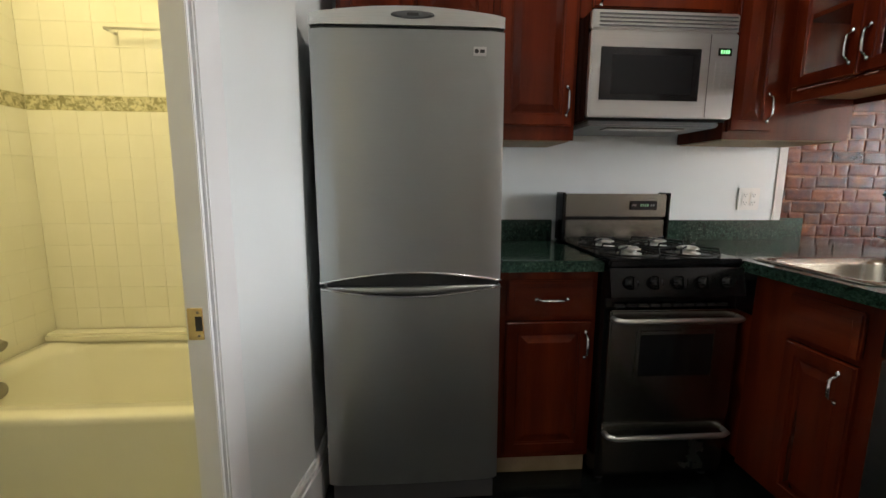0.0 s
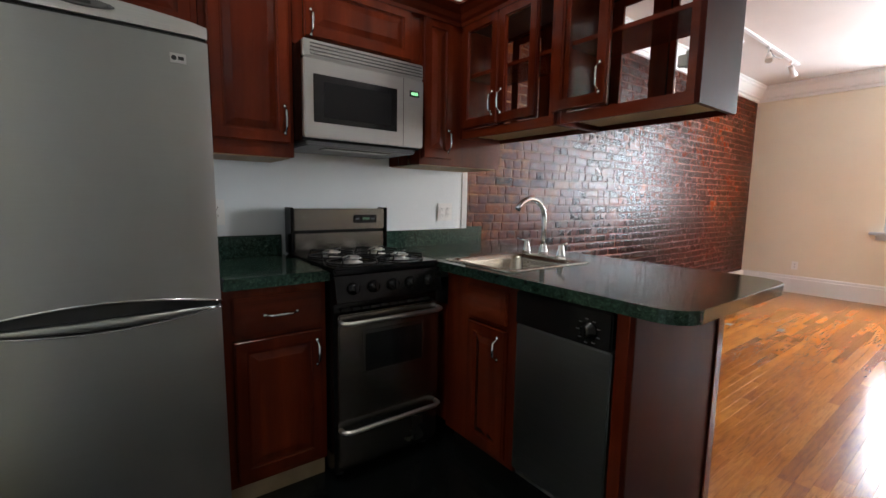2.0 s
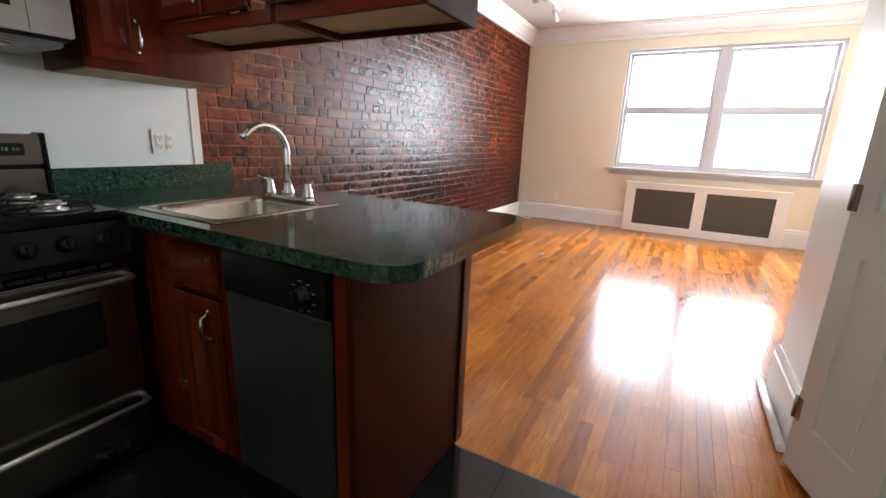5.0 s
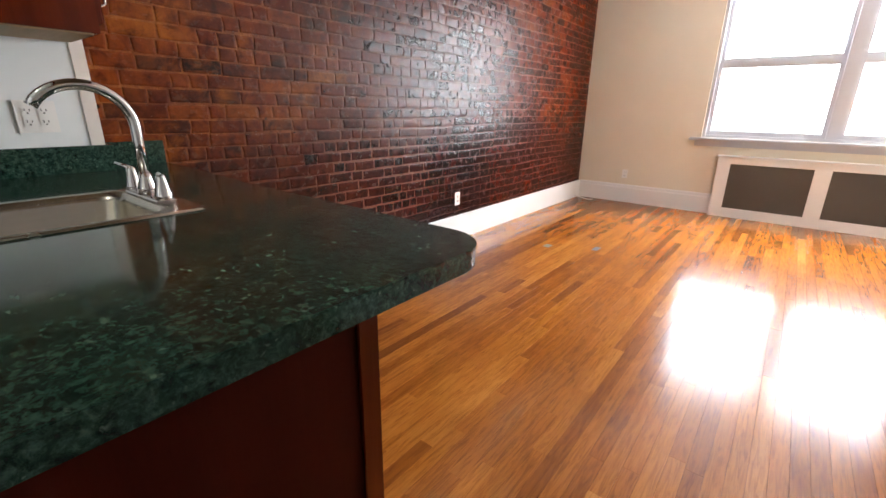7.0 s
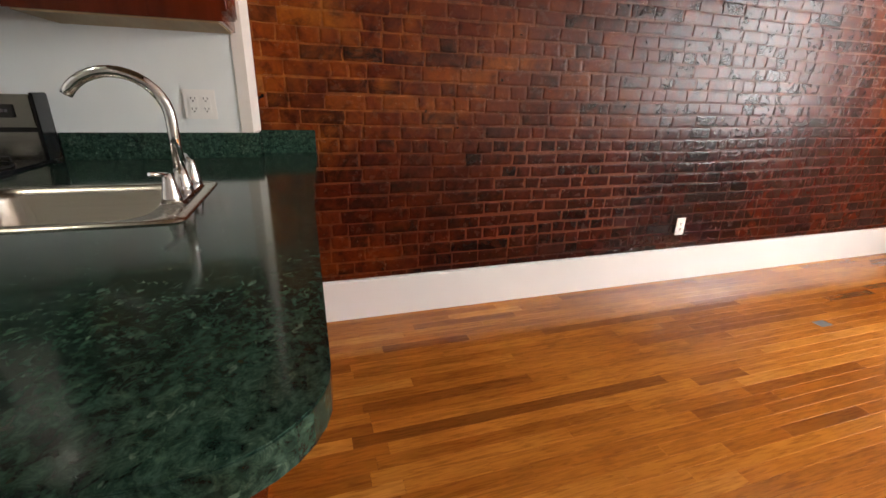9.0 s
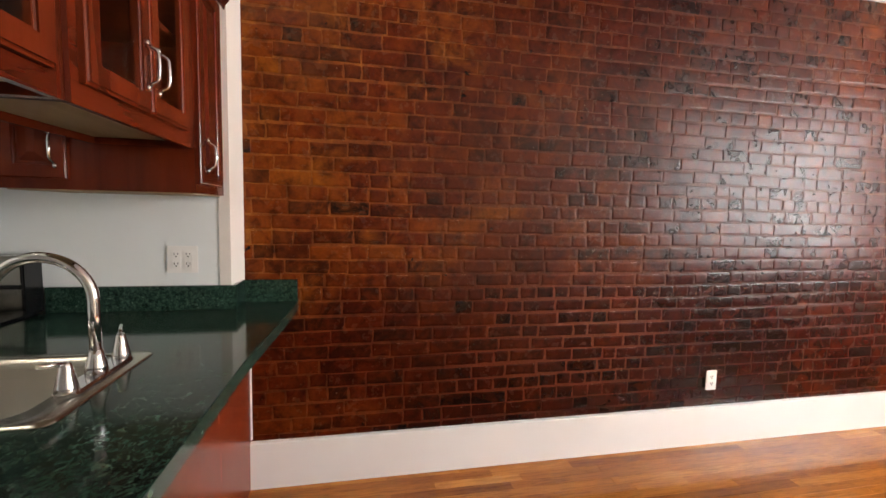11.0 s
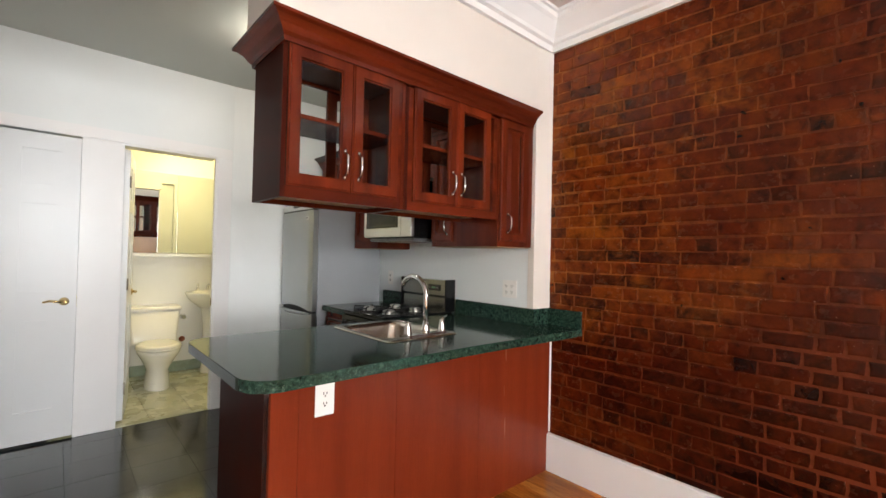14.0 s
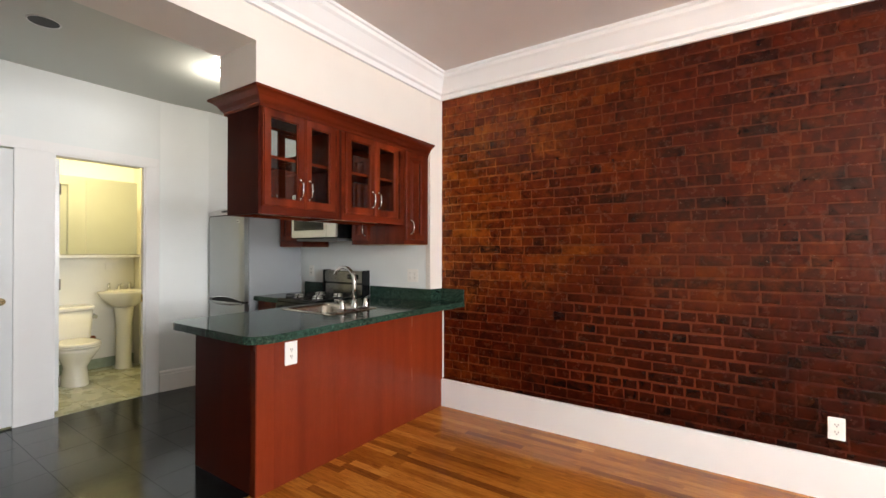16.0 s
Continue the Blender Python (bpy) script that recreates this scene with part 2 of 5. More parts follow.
def brick_mat(name, per_island):
    """Varnished old brick: red to orange-brown, soot patches, a glossy uneven coat."""
    m, nt, b = mat(name, (0.08, 0.02, 0.01), 0.4, 0, 0.0, 0.17)
    if per_island:
        rnd = nt.nodes.new("ShaderNodeNewGeometry").outputs["Random Per Island"]
    else:
        rnd = nt.nodes.new("ShaderNodeObjectInfo").outputs["Random"]
    v = place(nt)
    tone = ramp(nt, rnd, [(0.0, (0.010, 0.004, 0.004)), (0.06, (0.022, 0.0050, 0.003)), (0.18, (0.034, 0.0054, 0.0025)), (0.5, (0.064, 0.0082, 0.0023)), (0.85, (0.088, 0.0130, 0.0028)), (1.0, (0.120, 0.026, 0.0050))])
    patch = noise_tex(nt, v, 0.9, 4, 0.55, 0.6)
    tone = mixed(nt, tone, ramp(nt, patch, [(0.34, (0.62, 0.48, 0.55)), (0.5, (0.95, 0.85, 0.85)), (0.66, (1.35, 1.75, 1.2))]), 0.9, "MULTIPLY")
    grit = noise_tex(nt, v, 60, 6, 0.7)
    tone = mixed(nt, tone, ramp(nt, grit, [(0.3, (0.55, 0.50, 0.50)), (0.55, (1, 1, 1)), (0.8, (1.2, 1.2, 1.1))]), 0.6, "MULTIPLY")
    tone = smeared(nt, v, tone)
    speck = ramp(nt, noise_tex(nt, v, 75, 2, 0.5), [(0.735, (0, 0, 0)), (0.77, (1, 1, 1))])
    tone = mixed(nt, tone, (0.24, 0.17, 0.13), maths(nt, "MULTIPLY", speck, 0.7))
    nt.links.new(tone, b.inputs["Base Color"])
    spread(nt, b, noise_tex(nt, v, 22, 5), 0.17, 0.34)
    lump = noise_tex(nt, v, 13, 2, 0.5)
    fine = noise_tex(nt, v, 42, 6, 0.6)
    bump(nt, b, maths(nt, "ADD", maths(nt, "MULTIPLY", lump, 1.2), fine), 0.17, 0.004)
    return m


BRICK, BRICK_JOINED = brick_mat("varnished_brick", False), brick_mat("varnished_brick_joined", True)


def mortar_mat():
    m, nt, b = mat("varnished_mortar", (0.2, 0.09, 0.03), 0.42, 0, 0.0, 0.16)
    v = place(nt)
    col = ramp(nt, noise_tex(nt, v, 7, 6, 0.65, 0.5), [(0.3, (0.054, 0.0090, 0.003)), (0.49, (0.118, 0.0270, 0.006)), (0.71, (0.215, 0.066, 0.014))])
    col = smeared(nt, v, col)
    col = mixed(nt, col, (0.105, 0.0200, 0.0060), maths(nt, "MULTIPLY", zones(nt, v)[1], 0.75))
    nt.links.new(col, b.inputs["Base Color"])
    bump(nt, b, noise_tex(nt, v, 60, 6, 0.7), 0.5, 0.005)
    return m


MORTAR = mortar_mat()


def oak_mat(name, per_island):
    """Old varnished oak strip, each board its own tone."""
    m, nt, b = mat(name, (0.4, 0.2, 0.06), 0.22, 0, 0.10, 0.28)
    if per_island:
        rnd = nt.nodes.new("ShaderNodeNewGeometry").outputs["Random Per Island"]
    else:
        rnd = nt.nodes.new("ShaderNodeObjectInfo").outputs["Random"]
    tone = ramp(nt, rnd, [(0.0, (0.205, 0.062, 0.010)), (0.12, (0.300, 0.093, 0.013)), (0.55, (0.375, 0.127, 0.018)), (0.88, (0.430, 0.158, 0.024)), (1.0, (0.500, 0.200, 0.036))])
    v = place(nt, (0.08, 1, 1))
    off = nt.nodes.new("ShaderNodeVectorMath")
    nt.links.new(v, off.inputs[0])
    wide = nt.nodes.new("ShaderNodeVectorMath")
    wide.operation = "SCALE"
    wide.inputs[0].default_value = (7, 3, 5)
    nt.links.new(rnd, wide.inputs["Scale"])
    nt.links.new(wide.outputs[0], off.inputs[1])
    grain = noise_tex(nt, off.outputs[0], 85, 5, 0.65, 0.9)
    tone = mixed(nt, tone, ramp(nt, grain, [(0.3, (0.48, 0.38, 0.32)), (0.55, (1, 1, 1)), (0.8, (1.2, 1.17, 1.08))]), 0.85, "MULTIPLY")
    worn = noise_tex(nt, place(nt), 1.3, 5, 0.6)
    tone = mixed(nt, tone, ramp(nt, worn, [(0.3, (0.70, 0.62, 0.58)), (0.6, (1, 1, 1))]), 0.9, "MULTIPLY")
    nt.links.new(tone, b.inputs["Base Color"])
    spread(nt, b, noise_tex(nt, place(nt), 4, 6, 0.6), 0.12, 0.21)
    b.inputs["Coat Roughness"].default_value = 0.12
    bump(nt, b, noise_tex(nt, place(nt), 7, 5), 0.12, 0.006)
    return m


OAK, OAK_JOINED = oak_mat("oak_strip", False), oak_mat("oak_strip_joined", True)


def tile_mat(name, stops, scale, rough, coat=0.2, vary=0.8):
    m, nt, b = mat(name, stops[0][1], rough, 0, coat)
    v = place(nt)
    rnd = nt.nodes.new("ShaderNodeObjectInfo").outputs["Random"]
    off = nt.nodes.new("ShaderNodeVectorMath")
    nt.links.new(v, off.inputs[0])
    wide = nt.nodes.new("ShaderNodeVectorMath")
    wide.operation = "SCALE"
    wide.inputs[0].default_value = (9, 4, 6)
    nt.links.new(rnd, wide.inputs["Scale"])
    nt.links.new(wide.outputs[0], off.inputs[1])
    col = ramp(nt, noise_tex(nt, off.outputs[0], scale, 6, 0.6, 0.8), stops)
    tint = ramp(nt, rnd, [(0, (0.78, 0.82, 0.78)), (1, (1.1, 1.08, 1.05))])
    nt.links.new(mixed(nt, col, tint, vary, "MULTIPLY"), b.inputs["Base Color"])
    spread(nt, b, noise_tex(nt, v, 6, 5), rough - 0.05, rough + 0.1)
    bump(nt, b, noise_tex(nt, v, 20, 5), 0.08, 0.003)
    return m


SLATE = tile_mat("black_tile", [(0.3, (0.0035, 0.0045, 0.005)), (0.7, (0.009, 0.011, 0.0115))], 7, 0.10, 0.0)
BATH_TILE = tile_mat("bath_floor_stone", [(0.3, (0.36, 0.37, 0.27)), (0.7, (0.58, 0.56, 0.42))], 4, 0.25)
GROUT_DARK = mat("dark_grout", (0.008, 0.009, 0.009), 0.5)[0]
GROUT_PALE = mat("pale_grout", (0.80, 0.77, 0.64), 0.5)[0]
WALL_TILE = tile_mat("bath_wall_tile", [(0.3, (0.82, 0.80, 0.68)), (0.7, (0.86, 0.84, 0.74))], 3, 0.14, 0.2, 0.06)
BORDER_TILE = tile_mat("bath_border_tile", [(0.42, (0.28, 0.26, 0.14)), (0.58, (0.66, 0.62, 0.42))], 42, 0.25, 0.2, 0.15)
SKIRT_TILE = tile_mat("bath_skirting_tile", [(0.3, (0.28, 0.34, 0.27)), (0.7, (0.40, 0.45, 0.36))], 6, 0.25)
MESH_GREY = mat("radiator_mesh", (0.10, 0.085, 0.07), 0.6)[0]
GALV = mat("old_metal", (0.35, 0.33, 0.30), 0.4, 1.0)[0]

# ---- building helpers ----
HOME = {}


def box(bm, x0, x1, y0, y1, z0, z1):
    vs = [bm.verts.new((x, y, z)) for x in (x0, x1) for y in (y0, y1) for z in (z0, z1)]
    for f in ((0, 1, 3, 2), (4, 6, 7, 5), (0, 4, 5, 1), (2, 3, 7, 6), (0, 2, 6, 4), (1, 5, 7, 3)):
        bm.faces.new([vs[i] for i in f])
    return vs


def boxes(*dims, bevel=0.0, seg=2):
    bm = bmesh.new()
    for d in dims:
        box(bm, *d)
    if bevel:
        bmesh.ops.bevel(bm, geom=bm.edges[:], offset=bevel, segments=seg, affect="EDGES", clamp_overlap=True)
    return bm


def tube(bm, pts, r, n=10, caps=True):
    """A round bar along points; r may be a list."""
    pts = [Vector(p) for p in pts]
    rs = r if isinstance(r, (list, tuple)) else [r] * len(pts)
    rings, side = [], None
    for i, p in enumerate(pts):
        d = (pts[min(i + 1, len(pts) - 1)] - pts[max(i - 1, 0)]).normalized()
        if side is None:
            side = d.orthogonal().normalized()
        side = (side - d * side.dot(d)).normalized()
        up = d.cross(side)
        rings.append([bm.verts.new(p + rs[i] * (math.cos(a) * side + math.sin(a) * up)) for a in (2 * math.pi * k / n for k in range(n))])
    for a, b in zip(rings, rings[1:]):
        for k in range(n):
            f = bm.faces.new((a[k], a[(k + 1) % n], b[(k + 1) % n], b[k]))
            f.smooth = True
    if caps:
        bm.faces.new(rings[0][::-1])
        bm.faces.new(rings[-1])
    return bm


def lathe(bm, centre, profile, n=20, axis="z"):
    """Turned shape: (radius, height) pairs about an axis through centre."""
    c, rings = Vector(centre), []
    for r, h in profile:
        ring = []
        for k in range(n):
            a = 2 * math.pi * k / n
            u, v = max(r, 1e-4) * math.cos(a), max(r, 1e-4) * math.sin(a)
            ring.append(bm.verts.new(c + Vector({"z": (u, v, h), "x": (h, u, v), "y": (u, h, v)}[axis])))
        rings.append(ring)
    for a, b in zip(rings, rings[1:]):
        for k in range(n):
            bm.faces.new((a[k], a[(k + 1) % n], b[(k + 1) % n], b[k])).smooth = True
    bm.faces.new(rings[0][::-1])
    bm.faces.new(rings[-1])
    return bm


def prism(bm, outline, z0, z1, holes=()):
    """A slab with an outline in x, y and holes through it."""
    for z, flip in ((z0, True), (z1, False)):
        edges = []
        for loop in (outline, *holes):
            vs = [bm.verts.new((x, y, z)) for x, y in loop]
            edges += [bm.edges.new((a, b)) for a, b in zip(vs, vs[1:] + vs[:1])]
        bmesh.ops.triangle_fill(bm, use_beauty=True, edges=edges)
    for loop in (outline, *holes):
        n = len(loop)
        for i in range(n):
            (ax, ay), (bx, by) = loop[i], loop[(i + 1) % n]
            bm.faces.new([bm.verts.new(p) for p in ((ax, ay, z0), (bx, by, z0), (bx, by, z1), (ax, ay, z1))])
    bmesh.ops.remove_doubles(bm, verts=bm.verts[:], dist=1e-5)
    bmesh.ops.recalc_face_normals(bm, faces=bm.faces[:])
    return bm


def sweep(bm, path, profile, run=None):
    """A moulding: profile of (out, z) swept along x, y points, mitred; out is to the right of the way; run picks one stretch."""
    pts, n, rows = [Vector((p[0], p[1])) for p in path], len(path), []
    for i, p in enumerate(pts):
        d0 = (p - pts[i - 1]).normalized() if i else (pts[1] - p).normalized()
        d1 = (pts[i + 1] - p).normalized() if i < n - 1 else d0
        n0, n1 = Vector((d0.y, -d0.x)), Vector((d1.y, -d1.x))
        m = (n0 + n1) / (1 + n0.dot(n1))
        if run is None or i in (run, run + 1):
            rows.append([bm.verts.new((p.x + m.x * o, p.y + m.y * o, z)) for o, z in profile])
    k = len(profile)
    for a, b in zip(rows, rows[1:]):
        for j in range(k):
            bm.faces.new((a[j], a[(j + 1) % k], b[(j + 1) % k], b[j]))
    bm.faces.new(rows[0][::-1])
    bm.faces.new(rows[-1])
    bmesh.ops.recalc_face_normals(bm, faces=bm.faces[:])
    return bm


def thing(name, origin, label, category, group="", kind=""):
    ob = new(name)
    ob.location = origin
    ob.empty_display_size = 0.05
    HOME[ob] = Vector(origin)
    return tagged(ob, label, category, group, kind)


def linked(name, bm, material):
    bmesh.ops.recalc_face_normals(bm, faces=bm.faces[:])
    me = bpy.data.meshes.new(name)
    bm.to_mesh(me)
    bm.free()
    me.materials.append(material)
    return new(name, me)


def part(name, bm, material, parent, label=""):
    """One mesh in world places under a thing or a part."""
    home = HOME[parent]
    bmesh.ops.translate(bm, verts=bm.verts[:], vec=-home)
    ob = linked(name, bm, material)
    ob.parent = parent
    HOME[ob] = home
    return tagged(ob, label)


def solid(name, bm, material, label, category, kind="structure", group=""):
    """A single-mesh thing with its origin at its base."""
    lo = Vector([min(v.co[i] for v in bm.verts) for i in range(3)])
    hi = Vector([max(v.co[i] for v in bm.verts) for i in range(3)])
    base = Vector(((lo.x + hi.x) / 2, (lo.y + hi.y) / 2, lo.z))
    bmesh.ops.translate(bm, verts=bm.verts[:], vec=-base)
    ob = linked(name, bm, material)
    ob.location = base
    HOME[ob] = base
    return tagged(ob, label, category, group, kind)


def moved(bm, m):
    bmesh.ops.transform(bm, matrix=m, verts=bm.verts[:])
    return bm


def arc(cx, cy, r, a0, a1, n=8):
    return [(cx + r * math.cos(radians(a0 + (a1 - a0) * i / n)), cy + r * math.sin(radians(a0 + (a1 - a0) * i / n))) for i in range(n + 1)]

# ---- the rooms ----
KX, BX, WX = 2.385, 0.0, 7.95          # header's living face, west wall, window wall
WY, BRY, SY = 2.605, 2.75, -0.22       # white kitchen wall, brick face, south wall of the kitchen
KC, LC = 2.77, 2.86                    # ceilings: kitchen, living room
CT = 0.918                             # worktop


def wall(name, *dims, material=WALL_WHITE, label="plain painted wall"):
    return solid(name, boxes(*dims), material, label, "wall")


# west wall with the bathroom doorway and the closet door's recess
wall("wall_west", (-0.12, 0, -0.6, -0.2, 0, KC), (-0.12, 0, 0.505, 0.737, 0, KC), (-0.12, 0, 1.53, 2.605, 0, KC), (-0.045, 0, 1.385, 1.53, 0, KC),
     (-0.12, 0, 0.737, 1.385, 2.125, KC), (-0.12, -0.045, 1.385, 1.53, 2.2, KC), (-0.12, 0, -0.2, 0.505, 2.125, KC), label="white semi-gloss kitchen wall with doorway")
wall("wall_kitchen_north", (-0.12, 2.36, WY, 2.95, 0, LC), label="white kitchen wall behind the range")
wall("wall_bath_west", (-1.62, -1.5, -0.3, 2.75, 0, KC), material=paint("bath_white", (0.80, 0.79, 0.74), 0.4), label="white bathroom wall")
wall("wall_bath_north", (-1.5, -0.12, 2.63, 2.75, 0, KC), material=GROUT_PALE, label="bathroom wall behind the tub tiles")
wall("wall_tub_end", (-1.5, -1.33, 1.85, 2.63, 0, KC), material=GROUT_PALE, label="tiled wall at the end of the tub")
wall("wall_bath_south", (-1.5, -0.12, 0.3, 0.4, 0, KC), label="white bathroom wall")
wall("wall_closet", (-0.8, -0.12, -0.6, -0.5, 0, KC), label="plain closet wall")
# out of view; its grey is set to limit light bounced onto the cabinets
wall("wall_kitchen_south", (-0.12, 2.06, SY - 0.12, SY, 0, KC), material=paint("unseen_wall_grey", (0.56, 0.55, 0.53), 0.5), label="unseen kitchen wall opposite the range, greyed to cut bounced light")
wall("wall_doorway_south", (2.06, 2.17, SY - 0.12, SY, 0, KC), (2.17, 2.93, SY - 0.12, SY, 2.1, KC),
     (2.93, 3.6, SY - 0.12, SY, 0, LC), material=TRIM, label="white wall with a doorway")
wall("wall_hall", (1.4, 3.6, -1.5, -1.4, 0, 2.5), material=paint("hall_yellow", (0.72, 0.50, 0.13), 0.5), label="yellow wall beyond the open door")
wall("wall_hall_side", (3.6, 3.7, -1.7, SY - 0.12, 0, LC), (1.3, 1.4, -1.5, SY - 0.12, 0, 2.5), material=WALL_CREAM, label="plain cream wall")
wall("wall_living_south", (3.7, 8.1, -1.82, -1.7, 0, LC), material=WALL_CREAM, label="plain cream living room wall")
wy0, wy1, wz0, wz1 = -1.08, 1.30, 0.90, 2.52
wall("wall_window", (WX, WX + 0.2, -1.82, wy0, 0, LC), (WX, WX + 0.2, wy1, 2.95, 0, LC), (WX, WX + 0.2, wy0, wy1, 0, wz0),
     (WX, WX + 0.2, wy0, wy1, wz1, LC), material=WALL_CREAM, label="cream wall around a wide double window")
wall("wall_brick_backing", (2.36, WX, BRY + 0.045, 2.95, 0, LC), material=WALL_CREAM, label="masonry wall behind the brick")
# header over the opening and above the hanging cabinets
wall("wall_header", (2.02, KX, SY, 0.985, 2.485, LC), (2.02, KX, 0.985, WY, 2.215, LC), material=SOFFIT, label="cream header above the hanging cabinets")
solid("wall_end_return", prism(bmesh.new(), [(2.34, WY - 0.004), (2.385, WY - 0.004), (2.404, BRY - 0.004), (2.404, BRY + 0.045), (2.34, BRY + 0.045)], 0, LC), SOFFIT, "cream end of the kitchen wall beside the brick", "wall")

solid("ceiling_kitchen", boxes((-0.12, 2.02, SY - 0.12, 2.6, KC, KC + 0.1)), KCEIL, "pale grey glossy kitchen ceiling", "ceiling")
solid("ceiling_bath", boxes((-1.62, -0.12, -0.6, 2.75, KC, KC + 0.1)), TRIM, "white bathroom ceiling", "ceiling")
solid("ceiling_living", boxes((2.36, WX + 0.2, -1.82, 2.95, LC, LC + 0.1)), CEILING, "white living room ceiling", "ceiling")
solid("ceiling_hall", boxes((1.3, 3.7, -1.5, SY - 0.12, 2.5, 2.6)), TRIM, "white ceiling beyond the door", "ceiling")
floor_slab = solid("floor_base", boxes((-1.62, 8.2, -1.9, 2.95, -0.2, -0.014)), GROUT_DARK, "dark floor base under boards and tiles", "floor")

# crown moulding round the living room
CROWN = [(o, z - 0.038) for o, z in ((0.0, 2.70), (0.022, 2.70), (0.026, 2.735), (0.045, 2.745), (0.05, 2.765), (0.075, 2.80), (0.10, 2.835), (0.118, 2.85), (0.122, 2.875), (0.135, 2.88), (0.135, LC + 0.038), (0.0, LC + 0.038))]
solid("crown_moulding", sweep(bmesh.new(), [(KX, SY), (KX, BRY), (WX, BRY), (WX, -1.7)], CROWN), TRIM, "white stepped plaster crown moulding", "moulding")
BASE = [(0, 0), (0.022, 0), (0.022, 0.195), (0.016, 0.20), (0.016, 0.225), (0.008, 0.24), (0, 0.24)]
solid("baseboard_brick", sweep(bmesh.new(), [(2.40, BRY + 0.01), (WX, BRY + 0.01)], [(0, 0), (0.038, 0), (0.038, 0.226), (0.032, 0.231), (0, 0.231)]), TRIM, "tall white baseboard under the brick wall", "baseboard")
solid("baseboard_window", sweep(bmesh.new(), [(WX, BRY - 0.03), (WX, 1.075)], BASE), TRIM, "tall white baseboard on the window wall", "baseboard")
solid("baseboard_window_end", sweep(bmesh.new(), [(WX, -0.90), (WX, -1.7)], BASE), TRIM, "tall white baseboard on the window wall", "baseboard")
solid("wall_west_furring", prism(bmesh.new(), [(-0.01, 1.508), (0.0, 1.508), (0.074, 1.93), (0.074, 2.604), (-0.01, 2.604)], 0, KC - 0.002), WALL_WHITE, "white plastered wall running out of true beside the refrigerator", "wall")
solid("baseboard_west", sweep(bmesh.new(), [(BX, 1.508), (BX + 0.074, 1.93), (BX + 0.074, 2.605)], [(o, z * 0.82) for o, z in BASE]), TRIM, "white baseboard on the kitchen wall", "baseboard")
solid("baseboard_stub", sweep(bmesh.new(), [(3.6, SY), (2.99, SY)], BASE), TRIM, "white baseboard beside the open door", "baseboard")
solid("floor_pipe", tube(bmesh.new(), [(2.985, SY + 0.05, 0.02), (3.6, SY + 0.05, 0.02)], 0.018, 12), TRIM, "white painted pipe along the floor", "pipe", "object")
solid("trim_doorway", boxes((0.0, 0.014, 1.385, 1.50, 0, 2.125), (0.0, 0.014, 0.505, 0.737, 0, 2.125), (0.0, 0.012, -0.28, 1.50, 2.125, 2.21), bevel=0.004), TRIM, "white flat door casing", "trim")
solid("trim_jamb", boxes((-0.047, 0.004, 1.372, 1.385, 0, 2.125), (-0.13, 0.004, 0.737, 0.75, 0, 2.125), (-0.13, 0.004, 0.75, 1.372, 2.112, 2.125), bevel=0.002), TRIM, "white door jamb with stop bead", "trim")
solid("trim_south_door", boxes((2.06, 2.17, SY, SY + 0.016, 0, 2.1), (2.93, 2.985, SY, SY + 0.016, 0, 2.1), (2.06, 2.985, SY, SY + 0.016, 2.1, 2.2), bevel=0.004), TRIM, "white door casing", "trim")

# ---- window ----
win = thing("window_1", (WX + 0.06, 0.11, wz0), "wide white double-hung twin window, blown out by daylight", "window", kind="structure")


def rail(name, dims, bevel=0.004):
    return part(name, boxes(dims, bevel=bevel), BACKLIT_TRIM, win)


rail("window_frame", (WX + 0.02, WX + 0.14, wy1 - 0.035, wy1, wz0, wz1))
rail("window_frame", (WX + 0.02, WX + 0.14, wy0, wy0 + 0.035, wz0, wz1))
rail("window_frame", (WX + 0.02, WX + 0.14, wy0 + 0.035, wy1 - 0.035, wz1 - 0.035, wz1))
rail("window_frame", (WX + 0.02, WX + 0.14, wy0 + 0.035, wy1 - 0.035, wz0, wz0 + 0.03))
rail("mullion", (WX + 0.0, WX + 0.14, 0.06, 0.165, wz0 + 0.03, wz1 - 0.035))
for a, b in ((0.165, wy1 - 0.035), (wy0 + 0.035, 0.06)):
    for x, z0, z1 in ((WX + 0.06, wz0 + 0.03, 1.725), (WX + 0.10, 1.685, wz1 - 0.035)):
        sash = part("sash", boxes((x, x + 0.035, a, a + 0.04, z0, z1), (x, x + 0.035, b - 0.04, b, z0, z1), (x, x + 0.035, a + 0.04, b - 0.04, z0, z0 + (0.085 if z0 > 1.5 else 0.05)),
                                  (x, x + 0.035, a + 0.04, b - 0.04, z1 - (0.06 if z1 < 2 else 0.04), z1), bevel=0.003), BACKLIT_TRIM, win)
        pane = part("pane", boxes((x + 0.015, x + 0.019, a + 0.035, b - 0.035, z0 + 0.04, z1 - 0.035)), GLASS, sash)
        pane.visible_shadow = False
rail("window_sill", (WX - 0.07, WX + 0.03, -1.2, 1.42, 0.862, 0.898), 0.008)
rail("apron", (WX - 0.018, WX, -1.14, 1.36, 0.80, 0.862))
solid("backdrop", boxes((20.0, 20.1, -30, 30, -2, 25)), mat("pale_facade", (0.75, 0.75, 0.74), 0.9)[0], "pale building across the street, lost in glare", "backdrop")
solid("ground", boxes((8.3, 20, -30, 30, -6, -5.9)), mat("street", (0.06, 0.06, 0.06), 0.9)[0], "grey street below the window", "ground")

